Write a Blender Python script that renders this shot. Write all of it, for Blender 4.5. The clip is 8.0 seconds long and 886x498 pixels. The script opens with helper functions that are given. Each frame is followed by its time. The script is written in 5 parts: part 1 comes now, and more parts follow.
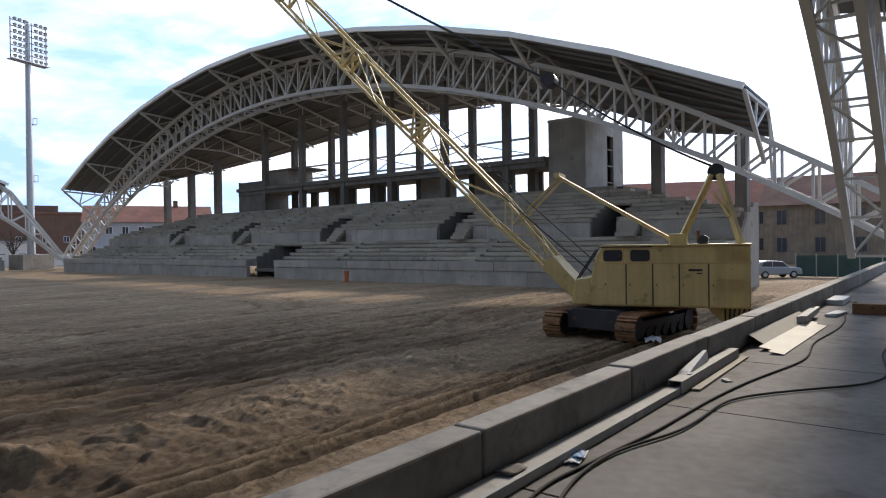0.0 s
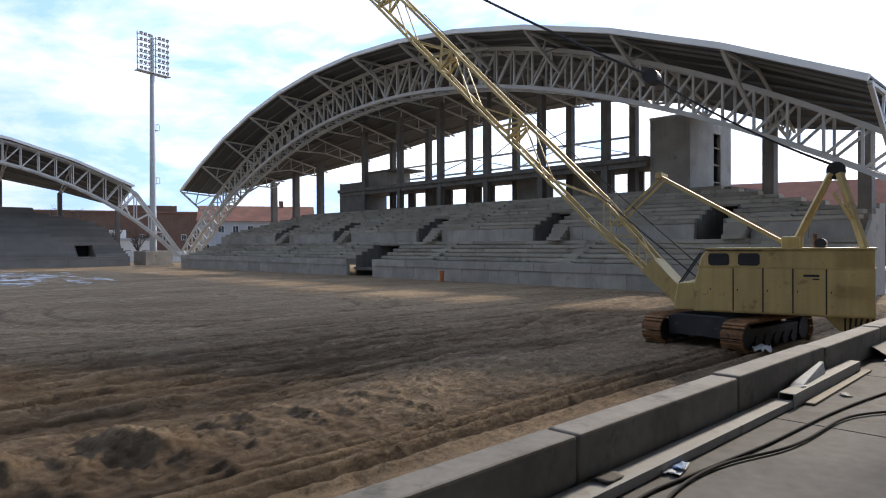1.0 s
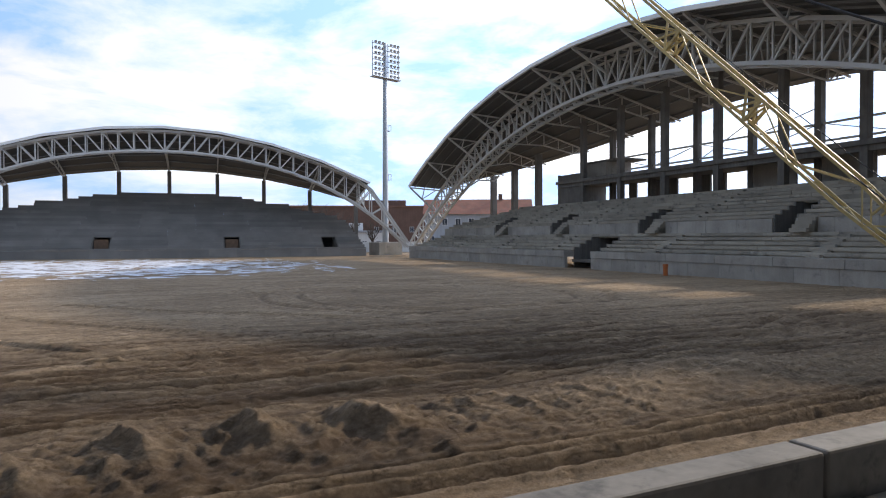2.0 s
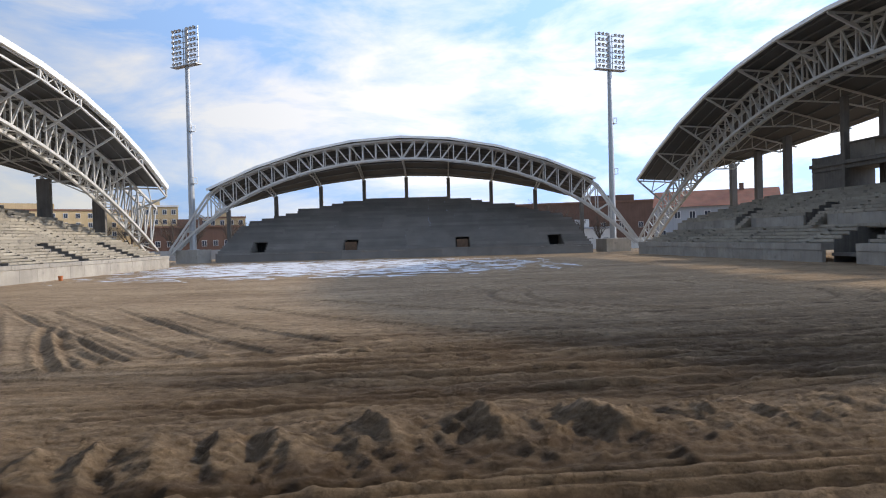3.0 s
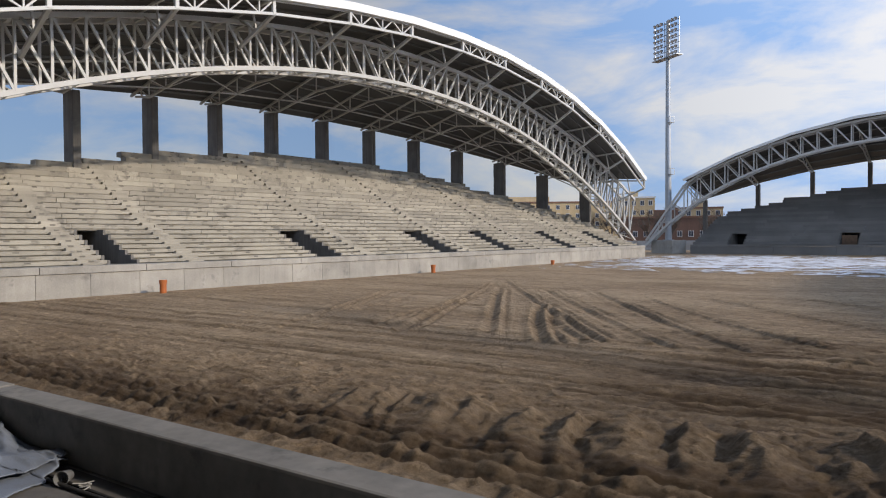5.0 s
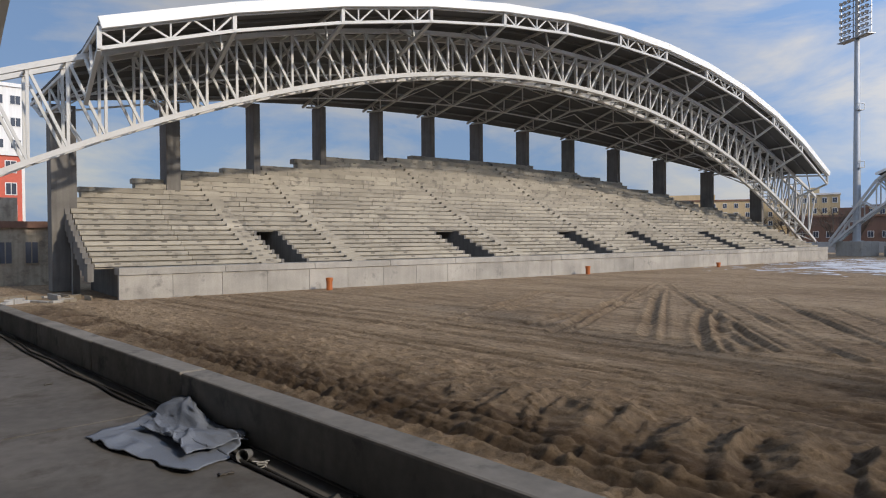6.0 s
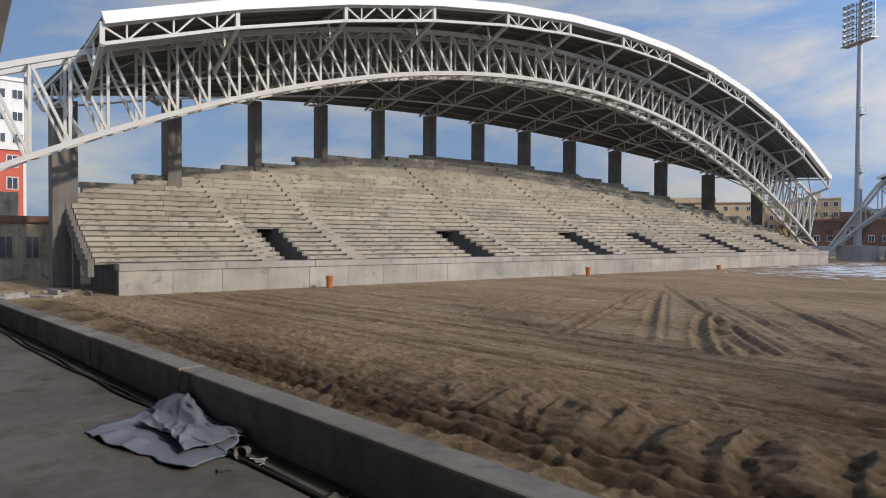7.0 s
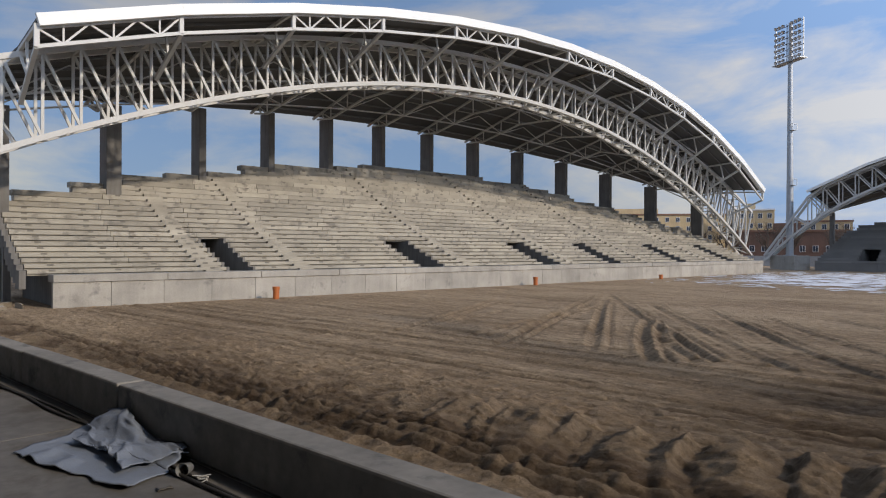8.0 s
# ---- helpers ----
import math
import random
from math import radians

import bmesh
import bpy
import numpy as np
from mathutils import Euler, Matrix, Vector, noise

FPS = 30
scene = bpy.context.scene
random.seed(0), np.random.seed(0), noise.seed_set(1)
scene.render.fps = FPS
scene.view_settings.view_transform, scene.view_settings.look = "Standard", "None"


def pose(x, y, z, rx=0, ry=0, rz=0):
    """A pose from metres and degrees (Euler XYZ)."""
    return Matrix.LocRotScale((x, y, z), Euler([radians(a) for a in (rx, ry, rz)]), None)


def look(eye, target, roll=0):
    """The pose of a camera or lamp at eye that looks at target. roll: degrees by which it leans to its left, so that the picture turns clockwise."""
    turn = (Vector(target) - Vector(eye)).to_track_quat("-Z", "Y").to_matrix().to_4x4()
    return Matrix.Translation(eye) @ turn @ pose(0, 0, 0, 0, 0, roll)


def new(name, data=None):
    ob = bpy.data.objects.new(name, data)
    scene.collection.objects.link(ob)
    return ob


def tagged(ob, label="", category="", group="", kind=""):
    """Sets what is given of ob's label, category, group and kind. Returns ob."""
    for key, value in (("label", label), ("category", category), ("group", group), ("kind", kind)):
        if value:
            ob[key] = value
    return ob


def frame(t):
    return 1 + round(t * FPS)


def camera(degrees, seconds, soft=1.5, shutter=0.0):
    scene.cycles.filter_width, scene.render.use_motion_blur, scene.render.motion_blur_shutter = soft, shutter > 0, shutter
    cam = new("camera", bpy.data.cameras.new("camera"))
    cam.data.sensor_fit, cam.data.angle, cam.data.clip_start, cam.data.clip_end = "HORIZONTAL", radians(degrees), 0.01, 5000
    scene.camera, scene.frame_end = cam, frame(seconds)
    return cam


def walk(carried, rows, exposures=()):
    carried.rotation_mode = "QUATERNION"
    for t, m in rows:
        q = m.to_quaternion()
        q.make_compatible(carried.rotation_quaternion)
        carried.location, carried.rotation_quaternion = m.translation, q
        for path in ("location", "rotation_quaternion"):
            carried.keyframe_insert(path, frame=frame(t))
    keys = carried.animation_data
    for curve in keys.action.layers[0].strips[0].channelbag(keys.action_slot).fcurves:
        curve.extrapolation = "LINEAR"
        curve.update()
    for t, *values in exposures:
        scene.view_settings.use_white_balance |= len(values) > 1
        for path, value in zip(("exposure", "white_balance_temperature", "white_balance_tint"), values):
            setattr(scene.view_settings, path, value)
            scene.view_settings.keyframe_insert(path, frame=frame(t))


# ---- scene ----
cam = camera(67.6, 8.0, soft=1.1)
PATH = [
    (0.0, pose(0, 0, 3.3, 89.52, 0.80, -46.50)),
    (0.5, pose(0, 0, 3.3, 89.51, 0.50, -41.84)),
    (1.0, pose(0, 0, 3.3, 89.65, 0.23, -38.26)),
    (1.5, pose(0, 0, 3.3, 89.47, 0.23, -30.46)),
    (1.7, pose(0, 0, 3.3, 89.36, 0.19, -25.81)),
    (2.8, pose(0, 0, 3.3, 88.63, 1.15, -4.70)),
    (3.0, pose(0, 0, 3.3, 89.07, 1.56, -0.20)),
    (3.5, pose(0, 0, 3.3, 89.47, 0.40, 11.57)),
    (4.0, pose(0, 0, 3.3, 88.95, 0.08, 19.85)),
    (4.5, pose(0, 0, 3.3, 88.71, -0.28, 29.30)),
    (5.0, pose(0, 0, 3.3, 88.98, 0.48, 39.30)),
    (5.2, pose(0, 0, 3.3, 88.97, 0.79, 42.62)),
    (6.3, pose(0, 0, 3.3, 89.17, 0.28, 53.56)),
    (6.5, pose(0, 0, 3.3, 89.18, 0.20, 53.26)),
    (7.0, pose(0, 0, 3.3, 89.09, -0.24, 52.55)),
    (7.5, pose(0, 0, 3.3, 89.29, -0.26, 50.91)),
    (8.0, pose(0, 0, 3.3, 89.99, -0.24, 48.14)),
]
walk(cam, PATH, exposures=[(0.0, -0.05, 6900, 12), (1.5, 0.0, 6900, 12), (3.5, -0.15, 6900, 12), (5.0, -0.35, 6800, 12), (8.0, -0.5, 6800, 12)])

# ---- light ----
SUN_EL, SUN_AZ = radians(26.3), radians(75.0)  # azimuth clockwise from +y
SUN_TO = Vector((math.sin(SUN_AZ) * math.cos(SUN_EL), math.cos(SUN_AZ) * math.cos(SUN_EL), math.sin(SUN_EL)))
world = bpy.data.worlds.new("sky")
scene.world = world
world.use_nodes = True
wn, wl = world.node_tree.nodes, world.node_tree.links
wn.clear()
w_out = wn.new("ShaderNodeOutputWorld")
w_bg = wn.new("ShaderNodeBackground")
w_sky = wn.new("ShaderNodeTexSky")
w_sky.sky_type, w_sky.sun_disc = "NISHITA", False
w_sky.sun_elevation, w_sky.sun_rotation = SUN_EL, SUN_AZ
w_sky.air_density, w_sky.dust_density, w_sky.ozone_density = 1.0, 1.2, 1.5
w_co = wn.new("ShaderNodeTexCoord")
w_map = wn.new("ShaderNodeMapping")
w_map.inputs["Scale"].default_value = (1.0, 1.0, 3.0)
w_map.inputs["Location"].default_value = (0.35, 0.1, 0.0)
w_n = wn.new("ShaderNodeTexNoise")
w_n.inputs["Scale"].default_value, w_n.inputs["Detail"].default_value = 4.0, 10.0
w_n.inputs["Roughness"].default_value, w_n.inputs["Distortion"].default_value = 0.58, 0.3
w_r = wn.new("ShaderNodeValToRGB")
w_r.color_ramp.elements[0].position, w_r.color_ramp.elements[1].position = 0.42, 0.64
w_dot = wn.new("ShaderNodeVectorMath")
w_dot.operation = "DOT_PRODUCT"
w_dot.inputs[1].default_value = SUN_TO
w_glow = wn.new("ShaderNodeMapRange")  # thin cloud scatters more light near the sun
w_glow.inputs["From Min"].default_value, w_glow.inputs["From Max"].default_value = -0.35, 1.0
w_glow.inputs["To Min"].default_value, w_glow.inputs["To Max"].default_value = 4.0, 14.0
w_veil = wn.new("ShaderNodeMix")
w_veil.data_type = "RGBA"
w_veil.inputs[6].default_value, w_veil.inputs[7].default_value = (0.37, 0.64, 1.16, 1), (1.0, 1.03, 1.09, 1)
w_cloud = wn.new("ShaderNodeVectorMath")
w_cloud.operation = "SCALE"
w_mix = wn.new("ShaderNodeMix")
w_mix.data_type = "RGBA"
w_mix.inputs[0].default_value = 0.78
wl.new(w_co.outputs["Generated"], w_map.inputs["Vector"])
wl.new(w_map.outputs["Vector"], w_n.inputs["Vector"])
wl.new(w_n.outputs["Fac"], w_r.inputs["Fac"])
wl.new(w_co.outputs["Generated"], w_dot.inputs[0])
wl.new(w_dot.outputs["Value"], w_glow.inputs["Value"])
wl.new(w_r.outputs["Color"], w_veil.inputs[0])
wl.new(w_veil.outputs[2], w_cloud.inputs[0])
wl.new(w_glow.outputs["Result"], w_cloud.inputs["Scale"])
wl.new(w_sky.outputs["Color"], w_mix.inputs[6])
wl.new(w_cloud.outputs["Vector"], w_mix.inputs[7])
wl.new(w_mix.outputs[2], w_bg.inputs["Color"])
wl.new(w_bg.outputs["Background"], w_out.inputs["Surface"])
w_bg.inputs["Strength"].default_value = 0.15
sun = new("sun", bpy.data.lights.new("sun", "SUN"))
sun.data.energy, sun.data.angle, sun.data.color = 3.8, radians(2.5), (1.0, 0.91, 0.78)
sun.matrix_world = look(SUN_TO * 100, (0, 0, 0))


# ---- materials ----
def material(name, color, rough=0.8, metal=0.0, var=0.15, scale=3.0, bump=0.15, fine=60.0, stain=None, stain_at=0.62, pieces=0.0, streak=0.0):
    """A surface with broad mottling, fine grain relief, optional stains, vertical streaks and a shade of its own for each piece."""
    m = bpy.data.materials.new(name)
    m.use_nodes = True
    n, l = m.node_tree.nodes, m.node_tree.links
    b = n["Principled BSDF"]
    b.inputs["Roughness"].default_value, b.inputs["Metallic"].default_value = rough, metal
    co = n.new("ShaderNodeNewGeometry").outputs["Position"]
    big = n.new("ShaderNodeTexNoise")
    big.inputs["Scale"].default_value, big.inputs["Detail"].default_value = scale, 6.0
    l.new(co, big.inputs["Vector"])
    small = n.new("ShaderNodeTexNoise")
    small.inputs["Scale"].default_value, small.inputs["Detail"].default_value = fine, 4.0
    l.new(co, small.inputs["Vector"])
    add = n.new("ShaderNodeMath")
    add.operation = "MULTIPLY_ADD"
    l.new(small.outputs["Fac"], add.inputs[0])
    add.inputs[1].default_value = 0.5
    l.new(big.outputs["Fac"], add.inputs[2])
    rng = n.new("ShaderNodeMapRange")
    rng.inputs["From Min"].default_value, rng.inputs["From Max"].default_value = 0.45, 1.05
    rng.inputs["To Min"].default_value, rng.inputs["To Max"].default_value = 1 - var, 1 + var
    l.new(add.outputs[0], rng.inputs["Value"])
    last = rng.outputs["Result"]
    if pieces:
        info = n.new("ShaderNodeObjectInfo")
        pr = n.new("ShaderNodeMapRange")
        pr.inputs["To Min"].default_value, pr.inputs["To Max"].default_value = 1 - pieces, 1 + pieces
        l.new(info.outputs["Random"], pr.inputs["Value"])
        mul = n.new("ShaderNodeMath")
        mul.operation = "MULTIPLY"
        l.new(last, mul.inputs[0])
        l.new(pr.outputs["Result"], mul.inputs[1])
        last = mul.outputs[0]
    if streak:
        mp = n.new("ShaderNodeMapping")
        mp.inputs["Scale"].default_value = (2.5, 2.5, 0.18)
        l.new(co, mp.inputs["Vector"])
        sn = n.new("ShaderNodeTexNoise")
        sn.inputs["Scale"].default_value, sn.inputs["Detail"].default_value = 1.6, 5.0
        l.new(mp.outputs["Vector"], sn.inputs["Vector"])
        sr = n.new("ShaderNodeMapRange")
        sr.inputs["From Min"].default_value, sr.inputs["From Max"].default_value = 0.35, 0.7
        sr.inputs["To Min"].default_value, sr.inputs["To Max"].default_value = 1 + streak * 0.4, 1 - streak
        l.new(sn.outputs["Fac"], sr.inputs["Value"])
        mul = n.new("ShaderNodeMath")
        mul.operation = "MULTIPLY"
        l.new(last, mul.inputs[0])
        l.new(sr.outputs["Result"], mul.inputs[1])
        last = mul.outputs[0]
    tint = n.new("ShaderNodeVectorMath")
    tint.operation = "SCALE"
    tint.inputs[0].default_value = color
    l.new(last, tint.inputs["Scale"])
    out = tint.outputs["Vector"]
    if stain:
        st = n.new("ShaderNodeTexNoise")
        st.inputs["Scale"].default_value, st.inputs["Detail"].default_value = scale * 1.7, 8.0
        st.inputs["Roughness"].default_value = 0.65
        l.new(co, st.inputs["Vector"])
        ramp = n.new("ShaderNodeValToRGB")
        ramp.color_ramp.elements[0].position, ramp.color_ramp.elements[1].position = stain_at - 0.06, stain_at + 0.06
        l.new(st.outputs["Fac"], ramp.inputs["Fac"])
        mx = n.new("ShaderNodeMix")
        mx.data_type = "RGBA"
        l.new(ramp.outputs["Color"], mx.inputs[0])
        l.new(out, mx.inputs[6])
        mx.inputs[7].default_value = (*stain, 1)
        out = mx.outputs[2]
    l.new(out, b.inputs["Base Color"])
    if bump:
        bp = n.new("ShaderNodeBump")
        bp.inputs["Strength"].default_value, bp.inputs["Distance"].default_value = bump, 0.02
        l.new(add.outputs[0], bp.inputs["Height"])
        l.new(bp.outputs["Normal"], b.inputs["Normal"])
    return m


PRECAST = material("precast_concrete", (0.335, 0.305, 0.25), 0.85, var=0.22, scale=0.5, fine=25, stain=(0.18, 0.165, 0.14), stain_at=0.60, pieces=0.16)
WALLCON = material("cast_wall_concrete", (0.33, 0.31, 0.275), 0.85, var=0.25, scale=0.6, fine=14, stain=(0.20, 0.19, 0.175), stain_at=0.64, pieces=0.12, streak=0.07)
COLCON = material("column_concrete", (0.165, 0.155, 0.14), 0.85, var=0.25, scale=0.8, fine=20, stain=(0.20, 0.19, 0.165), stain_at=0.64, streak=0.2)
SLABCON = material("slab_concrete", (0.132, 0.121, 0.109), 0.9, var=0.4, scale=0.9, fine=9, bump=0.14, stain=(0.082, 0.07, 0.056), stain_at=0.60)
PARACON = material("parapet_concrete", (0.205, 0.188, 0.165), 0.85, var=0.32, scale=1.6, fine=12, stain=(0.10, 0.094, 0.085), stain_at=0.62, pieces=0.14, streak=0.12)
STEEL = material("white_painted_steel", (0.52, 0.515, 0.49), 0.5, var=0.06, scale=1.0, fine=8, bump=0.03)
DECK = material("roof_deck_sheet", (0.085, 0.085, 0.083), 0.6, 0.2, var=0.15, scale=0.4, fine=10, bump=0.05)
FASCIA = material("white_roof_fascia", (0.78, 0.78, 0.75), 0.5, var=0.05, scale=0.5, fine=10, bump=0.02)
GALV = material("galvanised_steel", (0.40, 0.42, 0.44), 0.45, 0.7, var=0.12, scale=2.0, fine=12, bump=0.04)
PURLIN = material("grey_purlin_steel", (0.20, 0.20, 0.195), 0.55, 0.3, var=0.08, scale=1.0, fine=8, bump=0.03)
# near-black for joint filler and for sheets painted as the shade inside openings
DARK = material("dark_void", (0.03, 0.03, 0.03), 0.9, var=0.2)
YELLOW = material("yellow_crane_paint", (0.55, 0.42, 0.175), 0.5, var=0.14, scale=1.2, fine=18, bump=0.06, stain=(0.26, 0.17, 0.08), stain_at=0.65, streak=0.16)
RUST = material("rusty_track_steel", (0.25, 0.13, 0.06), 0.85, 0.2, var=0.4, scale=4, fine=30, bump=0.3, stain=(0.10, 0.07, 0.05), stain_at=0.6)
# darker copy of the terrace concrete, with the end stand's shade in its colour
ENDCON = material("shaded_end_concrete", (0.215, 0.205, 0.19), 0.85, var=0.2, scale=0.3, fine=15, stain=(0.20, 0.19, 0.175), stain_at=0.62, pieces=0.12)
BLACK = material("black_machine_steel", (0.03, 0.032, 0.038), 0.55, 0.3, var=0.3, scale=2, fine=20, stain=(0.12, 0.09, 0.06), stain_at=0.66)
TIMBER = material("weathered_timber", (0.24, 0.20, 0.145), 0.8, var=0.25, scale=3, fine=30, bump=0.15)
PLY = material("brown_plywood", (0.13, 0.08, 0.048), 0.8, var=0.3, scale=2, fine=20)
RUBBER = material("black_rubber", (0.028, 0.026, 0.024), 0.92, var=0.2)
ORANGE = material("orange_plastic_pipe", (0.42, 0.12, 0.03), 0.5, var=0.1, bump=0.03)


# ---- mesh helpers ----
class Geo:
    """Vertices and faces collected into one mesh."""

    def __init__(self):
        self.v, self.f = [], []

    def hexa(self, p):
        k = len(self.v)
        self.v += [tuple(q) for q in p]
        self.f += [(k, k + 3, k + 2, k + 1), (k + 4, k + 5, k + 6, k + 7), (k, k + 1, k + 5, k + 4),
                   (k + 1, k + 2, k + 6, k + 5), (k + 2, k + 3, k + 7, k + 6), (k + 3, k, k + 4, k + 7)]
        return self

    def box(self, x0, x1, y0, y1, z0, z1):
        return self.hexa([(x0, y0, z0), (x1, y0, z0), (x1, y1, z0), (x0, y1, z0), (x0, y0, z1), (x1, y0, z1), (x1, y1, z1), (x0, y1, z1)])

    def bar(self, p, q, w, h=None, up=(0, 0, 1)):
        p, q, h = Vector(p), Vector(q), h or w
        d = (q - p).normalized()
        a = d.cross(Vector(up))
        a = d.cross(Vector((1, 0, 0))) if a.length < 1e-3 else a
        a.normalize()
        b = a.cross(d) * (h / 2)
        a = a * (w / 2)
        return self.hexa([p - a - b, p + a - b, p + a + b, p - a + b, q - a - b, q + a - b, q + a + b, q - a + b])

    def tube(self, p, q, r0, r1=None, n=10):
        p, q, r1 = Vector(p), Vector(q), r0 if r1 is None else r1
        d = (q - p).normalized()
        a = d.orthogonal().normalized()
        b = d.cross(a)
        k = len(self.v)
        for c, r in ((p, r0), (q, r1)):
            for i in range(n):
                t = 2 * math.pi * i / n
                self.v.append(tuple(c + a * (r * math.cos(t)) + b * (r * math.sin(t))))
        self.f += [(k + i, k + (i + 1) % n, k + n + (i + 1) % n, k + n + i) for i in range(n)]
        self.f += [tuple(k + i for i in reversed(range(n))), tuple(k + n + i for i in range(n))]
        return self

    def prism(self, poly, axis, a0, a1):
        """A polygon of two coordinates pushed along x, y or z from a0 to a1."""
        k, n = len(self.v), len(poly)
        for a in (a0, a1):
            for p in poly:
                self.v.append({"x": (a, p[0], p[1]), "y": (p[0], a, p[1]), "z": (p[0], p[1], a)}[axis])
        self.f += [(k + i, k + (i + 1) % n, k + n + (i + 1) % n, k + n + i) for i in range(n)]
        self.f += [tuple(k + i for i in reversed(range(n))), tuple(k + n + i for i in range(n))]
        return self

    def mesh(self, name, mat, smooth=False):
        me = bpy.data.meshes.new(name)
        me.from_pydata(self.v, [], self.f)
        me.materials.append(mat)
        bm = bmesh.new()
        bm.from_mesh(me)
        bmesh.ops.recalc_face_normals(bm, faces=bm.faces)
        bm.to_mesh(me)
        bm.free()
        if smooth:
            me.polygons.foreach_set("use_smooth", [True] * len(me.polygons))
        return me


def part(name, geo, mat, parent=None, label="", bevel=0.0, smooth=False):
    ob = new(name, geo.mesh(name, mat, smooth))
    ob.parent = parent
    if label:
        ob["label"] = label
    if bevel:
        md = ob.modifiers.new("bevel", "BEVEL")
        md.width, md.segments, md.limit_method = bevel, 2, "ANGLE"
    return ob


def thing(name, m, label, category, group="", kind=""):
    ob = new(name)
    ob.empty_display_size = 0.3
    ob.matrix_world = m
    return tagged(ob, label, category, group, kind)


UNIT = {}


def rod(name, p, q, w, mat, parent, h=None, up=(0, 0, 1)):
    """A straight member of square or flat section as an object of its own on a shared mesh."""
    if mat.name not in UNIT:
        UNIT[mat.name] = Geo().box(-0.5, 0.5, -0.5, 0.5, 0, 1).mesh("member_" + mat.name, mat)
    p, q = Vector(p), Vector(q)
    d = q - p
    z = d.normalized()
    x = z.cross(Vector(up))
    x = Vector((1, 0, 0)) if x.length < 1e-3 else x.normalized()
    y = z.cross(x)
    m = Matrix((x, y, z)).transposed().to_4x4()
    ob = new(name, UNIT[mat.name])
    ob.parent = parent
    ob.matrix_basis = Matrix.Translation(p) @ m @ Matrix.Diagonal((w, h or w, d.length, 1))
    return ob


# ---- grandstands ----
POCKET = Geo().box(-0.17, 0.17, 0, 0.05, 0, 0.104).mesh("lifting_pocket", material("pocket_mortar", (0.17, 0.155, 0.13), 0.9, var=0.3, scale=2.0, fine=20))


class Plan:
    """The sections of one grandstand: u along the front, v away from the pitch."""

    def __init__(self, fascia, hi, lo, back_z, back_v, va, width, frames_at, u0, u1, deep):
        self.fascia, self.hi, self.lo, self.back_z, self.back_v = fascia, hi, lo, back_z, back_v
        self.va, self.width, self.frames_at, self.u0, self.u1, self.deep = va, width, frames_at, u0, u1, deep


def curve(top, a, b=0.0, mid=0.0):
    return lambda u: top - a * (u - mid) ** 2 - b * (u - mid) ** 4


def rising(c0, c1, c2, c3, c4):
    return lambda u: c0 + u * (c1 + u * (c2 + u * (c3 + u * c4)))


def roof_of(st, pl, name="roof", vf=0.0, band=0.4, flare=1.0):
    """Faceted deck with purlins, white fascia band, rafters and edge truss."""
    us = pl.frames_at
    roof = new(name)
    roof.parent = st
    eave = lambda u: (u, vf, pl.fascia(u))
    crown = lambda u: (u, pl.va, max(pl.hi(u) + 0.3, pl.fascia(u) - 0.35) if pl.va > 3 else pl.fascia(u) - 0.1)
    rear = lambda u: (u * flare, pl.back_v(u) + 0.9, pl.back_z(u) + 0.45)
    for a, b in zip(us, us[1:]):
        for f, g in ((eave, crown), (crown, rear)):
            q = [Vector(f(a)), Vector(f(b)), Vector(g(b)), Vector(g(a))]
            deck = Geo().hexa([p for p in q] + [p + Vector((0, 0, 0.16)) for p in q])
            part("deck_sheet", deck, DECK, roof, "dark ribbed steel roof sheeting")
    for a, b in zip(us, us[1:]):
        p, q = Vector(eave(a)), Vector(eave(b))
        rod("fascia_panel", p + Vector((0, -0.16, -0.05)), q + Vector((0, -0.16, -0.05)), 0.3, FASCIA, roof, band)
        for f, g in ((eave, crown), (crown, rear)):
            n = 3 if f is eave and pl.va > 3 else 6
            if pl.va < 3 and f is eave:
                continue
            for k in range(n):
                t = (k + 0.5) / n
                rod("purlin", Vector(f(a)).lerp(Vector(g(a)), t) - Vector((0, 0, 0.1)), Vector(f(b)).lerp(Vector(g(b)), t) - Vector((0, 0, 0.1)), 0.09, PURLIN, roof, 0.18)
    return eave, crown, rear


